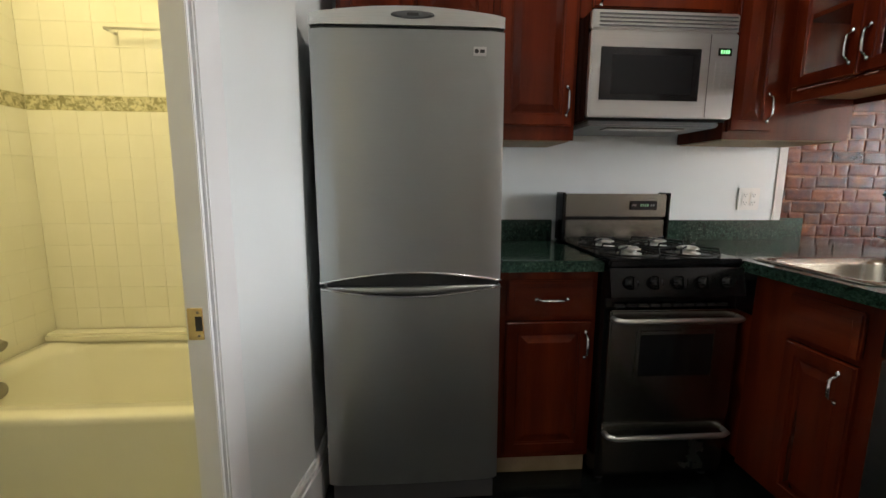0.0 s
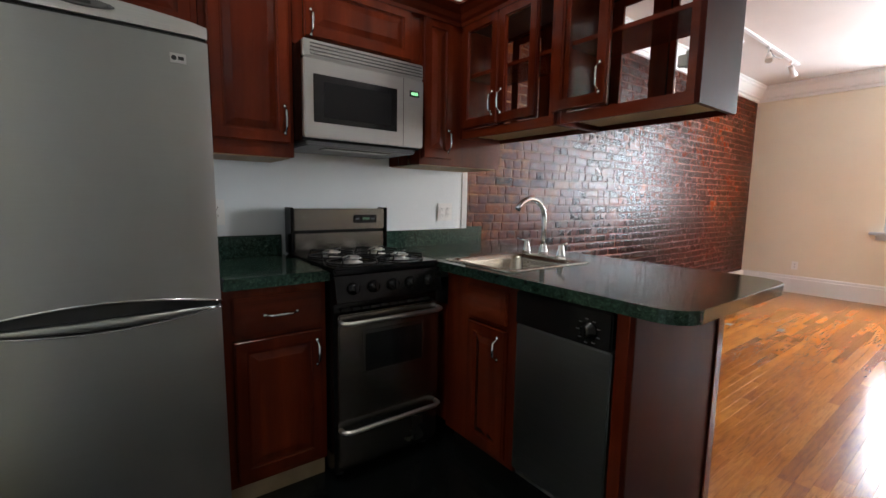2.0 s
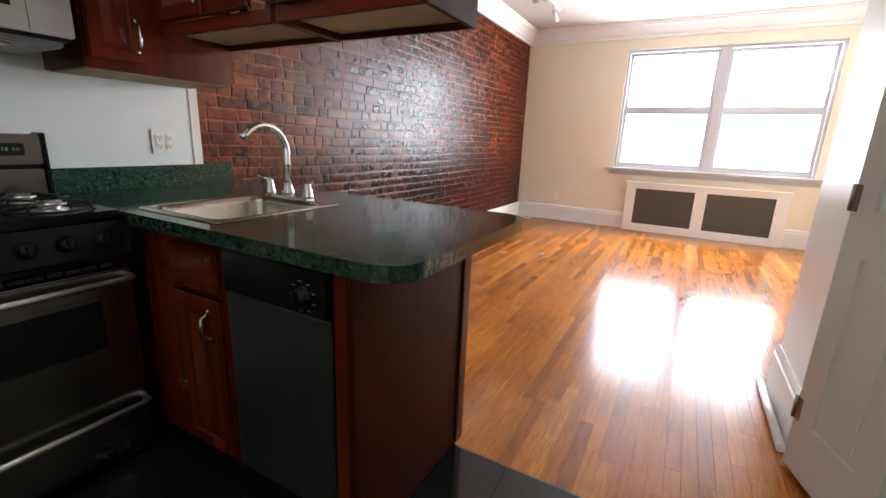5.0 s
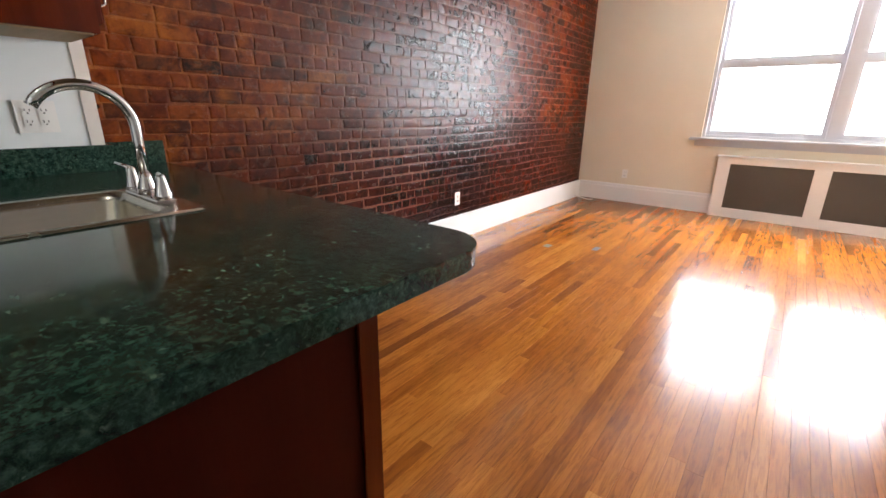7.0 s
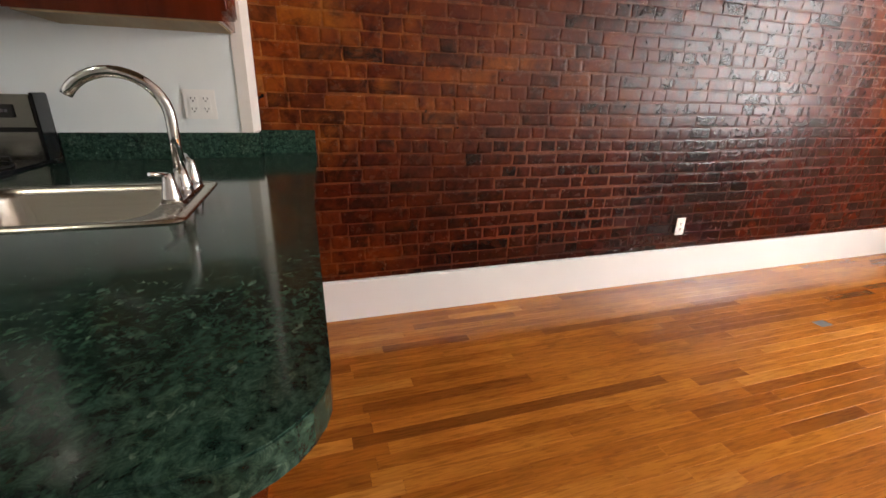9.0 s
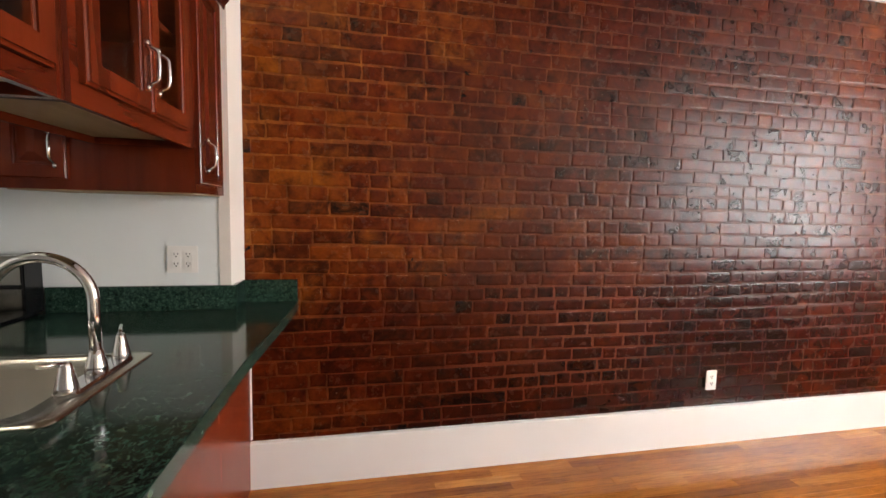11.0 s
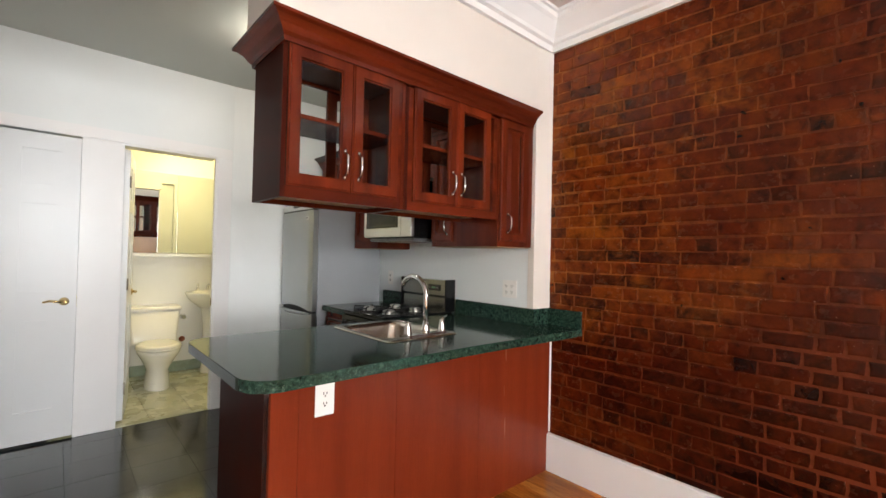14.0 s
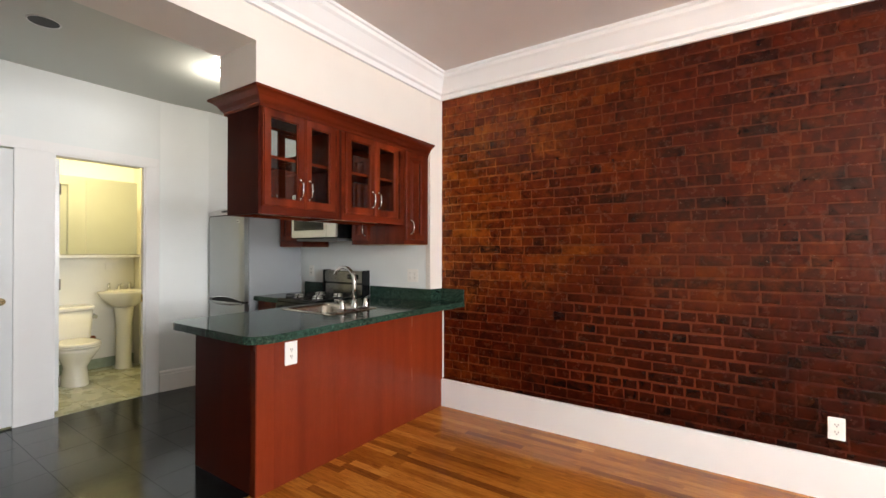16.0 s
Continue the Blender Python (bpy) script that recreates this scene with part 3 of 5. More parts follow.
# radiator cover below the window
cover = thing("radiator_cover", (WX - 0.06, 0.09, 0), "white wooden radiator cover with two dark mesh grilles", "radiator cover")
cx = WX - 0.11
part("frame", boxes((cx, cx + 0.02, 0.935, 1.065, 0, 0.69), (cx, cx + 0.02, 0.035, 0.179, 0, 0.69), (cx, cx + 0.02, -0.88, -0.735, 0, 0.69),
                    (cx, cx + 0.02, 0.179, 0.935, 0, 0.11), (cx, cx + 0.02, -0.735, 0.035, 0, 0.11), (cx, cx + 0.02, 0.179, 0.935, 0.62, 0.69), (cx, cx + 0.02, -0.735, 0.035, 0.62, 0.69), bevel=0.003), TRIM, cover)
part("side", boxes((cx + 0.02, WX, 1.045, 1.065, 0, 0.69)), TRIM, cover)
part("side", boxes((cx + 0.02, WX, -0.88, -0.86, 0, 0.69)), TRIM, cover)
part("top", boxes((cx - 0.02, WX, -0.90, 1.085, 0.69, 0.712), bevel=0.006), TRIM, cover)
for a, b in ((0.179, 0.935), (-0.735, 0.035)):
    bm = bmesh.new()
    for i in range(62):
        y = a + (b - a) * (i + 0.5) / 62
        box(bm, cx + 0.008, cx + 0.011, y - 0.0035, y + 0.0035, 0.11, 0.62)
    for i in range(42):
        z = 0.11 + 0.51 * (i + 0.5) / 42
        box(bm, cx + 0.011, cx + 0.014, a, b, z - 0.0035, z + 0.0035)
    part("grille", bm, MESH_GREY, cover, "dark woven metal mesh")
part("lining", boxes((cx + 0.05, cx + 0.055, -0.85, 1.04, 0.02, 0.68)), SLOT, cover)

# ---- doors ----
def panel_door(name, width, height, label, open_m, lever, hinges=True):
    """Six-panel painted door, hinge edge at the origin, leaf along +x, seen face towards -y."""
    d = thing(name, (0, 0, 0), label, "door", kind="structure")
    bm = boxes((0, width, -0.012, 0.012, 0.008, height))
    s, mid = 0.105, width / 2
    rows = ((0.22, 0.86), (1.02, 1.62), (1.72, height - 0.11))
    for f in (-1, 1):
        for x0, x1 in ((0, s), (mid - 0.05, mid + 0.05), (width - s, width)):
            box(bm, x0, x1, f * 0.018 - 0.006, f * 0.018 + 0.006, 0.008, height)
        zs = [0.008] + [z for r in rows for z in r] + [height]
        for z0, z1 in zip(zs[::2], zs[1::2]):
            for x0, x1 in ((s, mid - 0.05), (mid + 0.05, width - s)):
                box(bm, x0, x1, f * 0.018 - 0.006, f * 0.018 + 0.006, z0, z1)
        for z0, z1 in rows:
            for x0, x1 in ((s, mid - 0.05), (mid + 0.05, width - s)):
                box(bm, x0 + 0.035, x1 - 0.035, f * 0.0145 - 0.0035, f * 0.0145 + 0.0035, z0 + 0.035, z1 - 0.035)
    part("leaf", bm, DOOR_PAINT, d)
    for f in (-1, 1):
        bm = bmesh.new()
        lathe(bm, (width - 0.065, f * 0.024, 0.95), [(0.028, 0), (0.028, f * 0.006), (0.012, f * 0.012), (0.010, f * 0.035)], 20, "y")
        tube(bm, [(width - 0.065, f * 0.058, 0.95), (width - 0.10, f * 0.062, 0.952), (width - 0.14, f * 0.06, 0.958), (width - 0.175, f * 0.058, 0.95)], [0.010, 0.009, 0.008, 0.006], 10)
        part("door_handle", bm, lever, d, "polished lever handle")
    part("latch_plate", boxes((width, width + 0.002, -0.011, 0.011, 0.91, 0.99)), lever, d)
    if hinges:
        for z in (0.25, 1.05, height - 0.25):
            bm = tube(bmesh.new(), [(-0.004, -0.028, z - 0.045), (-0.004, -0.028, z + 0.045)], 0.006, 8)
            box(bm, 0.0, 0.03, -0.026, -0.0245, z - 0.045, z + 0.045)
            part("hinge", bm, GALV, d)
    d.matrix_basis = open_m
    return d


panel_door("door_1", 0.70, 2.10, "closed white six-panel closet door with brass lever", pose(-0.02, -0.197, 0.01, 0, 0, 90), BRASS)
panel_door("door_2", 0.615, 2.09, "white bathroom door standing open inward", pose(-0.10, 0.776, 0.012, 0, 0, 171), BRASS)
panel_door("door_3", 0.735, 2.07, "white six-panel door standing ajar with metal lever", pose(2.915, SY + 0.034, 0.01, 0, 0, 180 - DOOR_AJAR), mat("brushed_nickel", (0.62, 0.57, 0.47), 0.25, 1.0)[0])
strike = thing("strike_plate", (-0.025, 1.37, 0.87), "brass strike plate on the white door jamb", "strike plate")
part("plate", boxes((-0.042, -0.010, 1.3695, 1.372, 0.868, 0.938), bevel=0.0008, seg=1), BRASS, strike)
part("latch_hole", boxes((-0.026, -0.012, 1.3688, 1.3695, 0.888, 0.920)), SLOT, strike)
for z in (0.877, 0.929):
    part("screw", lathe(bmesh.new(), (-0.020, 1.3695, z), [(0.003, 0), (0.003, -0.0008)], 10, "y"), GALV, strike)

# ---- cabinet joinery ----
def facing(side, x, y, z):
    return pose(x, y, z, 0, 0, {"S": 0, "W": -90, "E": 90, "N": 180}[side])


def cab_door(parent, m, w, h, mats, glass=False, handle=None, name="door", drawer=False):
    """Raised-panel or glazed cabinet door: x to w, z to h, front towards -y."""
    v, hz = mats
    s = 0.052 if not drawer else 0.0
    home = HOME[parent]
    if drawer:
        bm = boxes((0, w, -0.020, 0, 0, h), bevel=0.006)
        box(bm, 0.028, w - 0.028, -0.023, -0.019, 0.028, h - 0.028)
    else:
        bm = prism(bmesh.new(), [(0, 0), (w, 0), (w, h), (0, h)], 0, 0.020, ([(s, s), (s, h - s), (w - s, h - s), (w - s, s)],))
        sharp = [e for e in bm.edges if len(e.link_faces) == 2 and e.calc_face_angle(0) > 1 and min(v.co.z for v in e.verts) > 0.01]
        bmesh.ops.bevel(bm, geom=sharp, offset=0.007, segments=3, affect="EDGES", clamp_overlap=True)
        moved(bm, Matrix(((1, 0, 0, 0), (0, 0, -1, 0), (0, 1, 0, 0), (0, 0, 0, 1))))
    d = part(name, moved(bm, m), v if not drawer else hz, parent)
    if not glass and not drawer:
            bm = boxes((s - 0.002, w - s + 0.002, -0.010, -0.003, s - 0.002, h - s + 0.002))
            a, b = s + 0.006, s + 0.034
            lo = [bm.verts.new(p) for p in ((a, -0.010, a), (w - a, -0.010, a), (w - a, -0.010, h - a), (a, -0.010, h - a))]
            hi = [bm.verts.new(p) for p in ((b, -0.019, b), (w - b, -0.019, b), (w - b, -0.019, h - b), (b, -0.019, h - b))]
            bm.faces.new(hi)
            for i in range(4):
                bm.faces.new((lo[i], lo[(i + 1) % 4], hi[(i + 1) % 4], hi[i]))
            part("raised_panel", moved(bm, m), v, d)
    if glass:
        pane = part("glass_pane", moved(boxes((s - 0.006, w - s + 0.006, -0.012, -0.008, s - 0.006, h - s + 0.006)), m), GLASS, d, "clear glass pane")
        pane.visible_shadow = False
    if handle:
        x, z, upright, size = handle
        along = Vector((0, 0, 1)) if upright else Vector((1, 0, 0))
        mid = Vector((x, -0.02, z))
        out = Vector((0, -1, 0))
        pts = [mid + along * (size * k / 2) + out * d0 for k, d0 in ((-1, 0.002), (-0.84, 0.012), (-0.74, 0.023), (-0.6, 0.027), (0, 0.029), (0.6, 0.027), (0.74, 0.023), (0.84, 0.012), (1, 0.002))]
        bm = tube(bmesh.new(), pts, [0.0065, 0.0048, 0.0045, 0.0055, 0.006, 0.0055, 0.0045, 0.0048, 0.0065], 8)
        for k in (-1, 1):
            tube(bm, [mid + along * (k * (size * 0.46 + step)) + out * 0.002 for step in (0, 0.005, 0.011, 0.017)], [0.004, 0.0078, 0.007, 0.0025], 8)
        part("handle", moved(bm, m), CHROME, d, "chrome bar handle with teardrop ends")
    return d


SV, SH = (CHERRY_V, CHERRY_X), (CHERRY_V, CHERRY_H)

# base cabinet beside the fridge
base = thing("base_cabinet", (0.96, 2.3, 0), "dark cherry base cabinet with a drawer above a panelled door", "cabinet")
part("body", boxes((0.765, 1.155, 2.04, 2.602, 0.09, 0.876), bevel=0.002), CHERRY_V, base)
part("toe_kick", boxes((0.765, 1.155, 2.075, 2.09, 0, 0.088)), BARE_PLY, base, "pale bare wood toe kick")
cab_door(base, facing("S", 0.795, 2.04, 0.695), 0.34, 0.145, SV, drawer=True, name="drawer", handle=(0.175, 0.07, False, 0.115))
cab_door(base, facing("S", 0.795, 2.04, 0.115), 0.34, 0.56, SV, handle=(0.315, 0.465, True, 0.095))


def edge_slab(outline, holes=()):
    bm = prism(bmesh.new(), outline, CT - 0.042, CT, holes)
    rim = [e for e in bm.edges if len(e.link_faces) == 2 and abs(e.verts[0].co.z - CT) < 1e-4 and abs(e.verts[1].co.z - CT) < 1e-4 and e.calc_face_angle(0) > 1]
    bmesh.ops.bevel(bm, geom=rim, offset=0.006, segments=2, affect="EDGES", clamp_overlap=True)
    return bm


left_top = thing("worktop", (0.96, 2.29, CT - 0.042), "green marbled laminate worktop beside the fridge", "worktop")
part("slab", edge_slab([(0.765, 1.995), (1.157, 1.995), (1.157, 2.602), (0.765, 2.602)]), LAMINATE, left_top)
part("backsplash", boxes((0.765, 1.142, 2.58, 2.603, CT, 1.022), bevel=0.003), LAMINATE, left_top)

# peninsula carcass pieces
sinkcab = thing("sink_cabinet", (2.0, 1.65, 0), "dark cherry sink cabinet with false drawer and panelled door", "cabinet")
part("corner_box", boxes((1.761, 2.30, 1.80, 2.58, 0.09, 0.70)), CHERRY_V, sinkcab)
part("face_frame", boxes((1.74, 1.76, 1.495, 1.96, 0.09, 0.876)), CHERRY_V, sinkcab)
part("side", boxes((1.76, 2.30, 1.495, 1.51, 0.09, 0.876)), CHERRY_V, sinkcab)
part("bottom", boxes((1.76, 2.30, 1.51, 1.80, 0.09, 0.12)), CHERRY_V, sinkcab)
part("toe_kick", boxes((1.79, 1.80, 1.495, 1.95, 0, 0.09)), BLACK_ENAMEL, sinkcab)
cab_door(sinkcab, facing("W", 1.74, 1.79, 0.70), 0.245, 0.145, SH, drawer=True, name="drawer_front")
cab_door(sinkcab, facing("W", 1.74, 1.79, 0.115), 0.245, 0.565, SH, handle=(0.20, 0.48, True, 0.085))
pen = thing("kitchen_peninsula", (2.04, 1.0, 0), "reddish cherry veneered peninsula end and back", "cabinet")
part("end_panel", boxes((1.72, 2.345, 1.0, 1.019, 0, 0.875), bevel=0.002), SHADED_CHERRY, pen)
part("corner_strip", boxes((2.325, 2.378, 0.992, 1.0, 0, 0.875), bevel=0.002), CHERRY_V, pen)
part("filler", boxes((1.722, 1.742, 1.019, 1.064, 0.0, 0.875), bevel=0.002), CHERRY_V, pen)


def back_x(y):
    """The back panel's face, which is not quite square to the brick."""
    return 2.372 + 0.028 * (y - 1.0)


for a, b in ((1.0, 1.11), (1.11, 1.57), (1.57, 2.11), (2.11, 2.738)):
    a, b = a + 0.0006, b - 0.0006
    part("back_panel", prism(bmesh.new(), [(back_x(a) - 0.02, a), (back_x(a), a), (back_x(b), b), (back_x(b) - 0.02, b)], 0, 0.875), PANEL_WOOD, pen)
solid("trim_caulk", boxes((2.418, 2.427, 2.7385, 2.75, 0.24, 0.875), bevel=0.002), TRIM, "white caulk bead between panel and brick", "trim")

pen_top = thing("peninsula_worktop", (2.15, 1.7, CT - 0.042), "green marbled laminate peninsula worktop with rounded corners", "worktop")
x0, x1, y0 = 1.695, 2.592, 0.845
outline = arc(x0 + 0.10, y0 + 0.10, 0.10, 180, 270) + arc(x1 - 0.12, y0 + 0.12, 0.12, 270, 360) + [(2.600, 1.9), (2.642, 2.60), (2.642, 2.745), (2.386, 2.745), (2.386, WY - 0.002), (1.70, WY - 0.002)]
SINK = (1.79, 2.24, 1.60, 1.99)
hole = [(SINK[0] - 0.01, SINK[2] - 0.01), (SINK[0] - 0.01, SINK[3] + 0.01), (SINK[1] + 0.01, SINK[3] + 0.01), (SINK[1] + 0.01, SINK[2] - 0.01)]
part("slab", edge_slab(outline, (hole,)), LAMINATE, pen_top)
part("backsplash", boxes((1.705, 2.408, 2.582, 2.602, CT, 1.02), (2.388, 2.408, 2.602, 2.745, CT, 1.02), (2.408, 2.64, 2.725, 2.745, CT, 1.02), bevel=0.002), LAMINATE, pen_top)

# sink and faucet
sink = thing("kitchen_sink", (2.04, 1.8, CT), "single-bowl stainless steel sink set into the worktop", "sink")


def rounded(xa, xb, ya, yb, r, z, n=5):
    pts = arc(xb - r, yb - r, r, 0, 90, n) + arc(xa + r, yb - r, r, 90, 180, n) + arc(xa + r, ya + r, r, 180, 270, n) + arc(xb - r, ya + r, r, 270, 360, n)
    return [(x, y, z) for x, y in pts]


def loft(bm, rings, cap=True):
    rs = [[bm.verts.new(p) for p in ring] for ring in rings]
    for a, b in zip(rs, rs[1:]):
        for i in range(len(a)):
            bm.faces.new((a[i], a[(i + 1) % len(a)], b[(i + 1) % len(b)], b[i])).smooth = True
    if cap:
        bm.faces.new(rs[-1])
    return bm


sa, sb, sc, sd = SINK
bm = loft(bmesh.new(), [rounded(1.758, 2.325, 1.567, 2.028, 0.03, CT + 0.001), rounded(1.762, 2.321, 1.571, 2.024, 0.03, CT + 0.006), rounded(sa, sb, sc, sd, 0.06, CT + 0.004),
                        rounded(sa + 0.008, sb - 0.008, sc + 0.008, sd - 0.008, 0.06, CT - 0.02), rounded(sa + 0.02, sb - 0.02, sc + 0.02, sd - 0.02, 0.07, CT - 0.15), rounded(sa + 0.05, sb - 0.05, sc + 0.05, sd - 0.05, 0.06, CT - 0.175)])
part("basin", bm, STEEL_SINK, sink)
part("drain", lathe(bmesh.new(), (2.0, 1.80, CT - 0.176), [(0.045, 0), (0.045, 0.006), (0.03, 0.002)], 20), CHROME, sink)

tap = thing("faucet", (2.27, 1.83, CT + 0.005), "chrome gooseneck kitchen faucet with two lever handles", "faucet")
part("deck_plate", boxes((2.245, 2.30, 1.70, 1.96, CT + 0.004, CT + 0.016), bevel=0.005), CHROME, tap)
part("base", lathe(bmesh.new(), (2.272, 1.83, CT + 0.014), [(0.026, 0), (0.024, 0.02), (0.017, 0.045), (0.015, 0.06)], 18), CHROME, tap)
neck = [(2.272, 1.83, CT + 0.07), (2.272, 1.83, CT + 0.16)] + [(2.272 - 0.11 + 0.11 * math.cos(radians(a)), 1.83, CT + 0.20 + 0.105 * math.sin(radians(a))) for a in range(0, 151, 10)]
part("spout", tube(bmesh.new(), neck, 0.0135, 14), CHROME, tap)
for y, tilt in ((1.715, -1), (1.945, 1)):
    bm = lathe(bmesh.new(), (2.272, y, CT + 0.014), [(0.024, 0), (0.022, 0.012), (0.014, 0.05), (0.012, 0.062), (0.008, 0.068)], 16)
    tube(bm, [(2.272, y, CT + 0.077), (2.262, y + tilt * 0.02, CT + 0.083), (2.25, y + tilt * 0.052, CT + 0.09)], [0.007, 0.006, 0.0045], 8)
    part("lever", bm, CHROME, tap)

# dishwasher
dw = thing("dishwasher", (1.9, 1.27, 0), "stainless dishwasher with black control strip and dial", "dishwasher")
part("body", boxes((1.745, 2.29, 1.068, 1.485, 0.09, 0.872)), GREY_PLASTIC, dw)
part("door", boxes((1.715, 1.745, 1.07, 1.483, 0.13, 0.735), bevel=0.005), STEEL_DW, dw)
panel = part("control_strip", boxes((1.708, 1.745, 1.07, 1.483, 0.738, 0.868), bevel=0.006), BLACK_ENAMEL, dw, "glossy black control strip")
bm = lathe(bmesh.new(), (1.708, 1.155, 0.79), [(0.032, 0), (0.032, -0.004), (0.023, -0.006), (0.021, -0.022), (0.010, -0.024)], 22, "x")
box(bm, 1.680, 1.700, 1.151, 1.159, 0.772, 0.808)
part("dial", bm, BLACK_ENAMEL, panel)
for i in range(9):
    a = radians(40 * i)
    y, z = 1.155 + 0.041 * math.cos(a), 0.79 + 0.041 * math.sin(a)
    part("dial_mark", boxes((1.7065, 1.708, y - 0.006, y + 0.006, z - 0.0015, z + 0.0015)), GREY_PLASTIC, panel)
part("kick_plate", boxes((1.79, 1.80, 1.068, 1.485, 0, 0.12)), BLACK_ENAMEL, dw)

# ---- range ----
rng = thing("gas_range", (1.43, 2.25, 0), "narrow stainless and black gas range with four burners", "range")
rx0, rx1, ry = 1.165, 1.69, 1.985
part("body", boxes((rx0, rx1, ry, 2.58, 0.03, 0.90), bevel=0.003), BLACK_ENAMEL, rng)
part("cooktop", boxes((rx0 - 0.002, rx1 + 0.002, ry - 0.02, 2.58, 0.90, 0.928), bevel=0.008), BLACK_ENAMEL, rng)
bm = bmesh.new()
vs = [bm.verts.new(p) for x in (rx0, rx1) for p in ((x, ry - 0.02, 0.895), (x, ry - 0.045, 0.79), (x, ry, 0.775), (x, ry, 0.895))]
for f in ((0, 1, 5, 4), (1, 2, 6, 5), (2, 3, 7, 6), (3, 0, 4, 7), (0, 3, 2, 1), (4, 5, 6, 7)):
    bm.faces.new([vs[i] for i in f])
ctrl = part("control_panel", bm, BLACK_ENAMEL, rng, "slanted black control panel")
for i in range(5):
    x = rx0 + 0.075 + i * (rx1 - rx0 - 0.15) / 4
    bm = lathe(bmesh.new(), (0, 0, 0), [(0.026, 0), (0.025, -0.008), (0.019, -0.012), (0.018, -0.028), (0.012, -0.030)], 18, "y")
    box(bm, -0.005, 0.005, -0.036, -0.026, -0.018, 0.018)
    part("knob", moved(bm, pose(x, ry - 0.034, 0.842, -13)), BLACK_ENAMEL, ctrl)
back = part("backguard", boxes((rx0 + 0.01, rx1, 2.495, 2.58, 1.045, 1.155), bevel=0.006), STEEL_RANGE, rng)
part("backguard_lower", boxes((rx0 + 0.02, rx1 - 0.005, 2.50, 2.58, 0.928, 1.028), bevel=0.003), STEEL_RANGE, rng)
part("backguard_gap", boxes((rx0 + 0.012, rx1 - 0.002, 2.51, 2.58, 1.026, 1.047)), BLACK_ENAMEL, rng)
part("backguard_cap", boxes((rx0 - 0.005, rx0 + 0.010, 2.487, 2.585, 0.928, 1.162), bevel=0.003), BLACK_ENAMEL, rng)
part("backguard_cap", boxes((rx1, rx1 + 0.012, 2.487, 2.585, 0.928, 1.162), bevel=0.003), BLACK_ENAMEL, rng)
disp = part("clock_panel", boxes((1.50, 1.635, 2.487, 2.495, 1.078, 1.122), bevel=0.002), BLACK_GLASS, rng)
for i in range(4):
    part("clock_digit", boxes((1.549 + i * 0.011, 1.556 + i * 0.011, 2.4855, 2.487, 1.095, 1.108)), CLOCK, disp)
for i in range(5):
    part("clock_button", boxes((1.508 + 0.007 * i if i < 3 else 1.600 + 0.012 * (i - 3), 1.513 + 0.007 * i if i < 3 else 1.608 + 0.012 * (i - 3), 2.4855, 2.487, 1.096, 1.106)), GREY_PLASTIC, disp)
for bx in (rx0 + 0.14, rx1 - 0.14):
    for by in (2.10, 2.33):
        bm = lathe(bmesh.new(), (bx, by, 0.928), [(0.047, 0), (0.045, 0.004), (0.030, 0.006), (0.028, 0.016), (0.042, 0.018), (0.042, 0.024), (0.030, 0.029), (0.004, 0.030)], 24)
        part("burner", bm, BURNER, rng, "silvery burner with round cap")
    bm = bmesh.new()
    for by in (2.10, 2.33):
        for k in range(4):
            a = radians(45 + 90 * k)
            tube(bm, [(bx + 0.112 * math.cos(a), by + 0.112 * math.sin(a), 0.93), (bx + 0.108 * math.cos(a), by + 0.108 * math.sin(a), 0.957), (bx + 0.035 * math.cos(a), by + 0.035 * math.sin(a), 0.958)], 0.0045, 6)
        tube(bm, [(bx + 0.11 * math.cos(radians(a)), by + 0.11 * math.sin(radians(a)), 0.934) for a in range(0, 361, 20)], 0.0045, 6)
    part("grate", bm, CAST_IRON, rng)
oven = part("oven_door", boxes((rx0 + 0.012, rx1 - 0.005, ry - 0.03, ry, 0.285, 0.735), bevel=0.006), STEEL_RANGE, rng)
part("oven_window", boxes((1.295, 1.585, ry - 0.033, ry - 0.029, 0.475, 0.64), bevel=0.001), BLACK_GLASS, oven)
part("window_bezel", boxes((1.28, 1.295, ry - 0.036, ry - 0.029, 0.46, 0.655), (1.585, 1.60, ry - 0.036, ry - 0.029, 0.46, 0.655), (1.295, 1.585, ry - 0.036, ry - 0.029, 0.64, 0.655), (1.295, 1.585, ry - 0.036, ry - 0.029, 0.46, 0.475), bevel=0.002), STEEL_RANGE, oven)
part("oven_vent", boxes(*[(1.20 + 0.045 * i, 1.235 + 0.045 * i, ry - 0.02, ry - 0.005, 0.745, 0.755) for i in range(10)]), SLOT, rng)


def bar_handle(parent, z, ya):
    pts = [(rx0 + 0.02, ya, z), (rx0 + 0.022, ya - 0.03, z), (rx0 + 0.05, ya - 0.045, z), (rx1 - 0.045, ya - 0.045, z), (rx1 - 0.017, ya - 0.03, z), (rx1 - 0.015, ya, z)]
    part("bar_handle", tube(bmesh.new(), pts, 0.0105, 12), STEEL_MW, parent, "round steel bar handle")


bar_handle(oven, 0.705, ry - 0.028)
drawer = part("drawer", boxes((rx0 + 0.012, rx1 - 0.005, ry - 0.022, ry, 0.06, 0.278), bevel=0.005), STEEL_RANGE, rng)
bar_handle(drawer, 0.235, ry - 0.02)
for x in (rx0 + 0.04, rx1 - 0.04):
    for y in (2.03, 2.46):
        part("foot", lathe(bmesh.new(), (x, y, 0), [(0.018, 0), (0.018, 0.02), (0.01, 0.032)], 12), SLOT, rng)

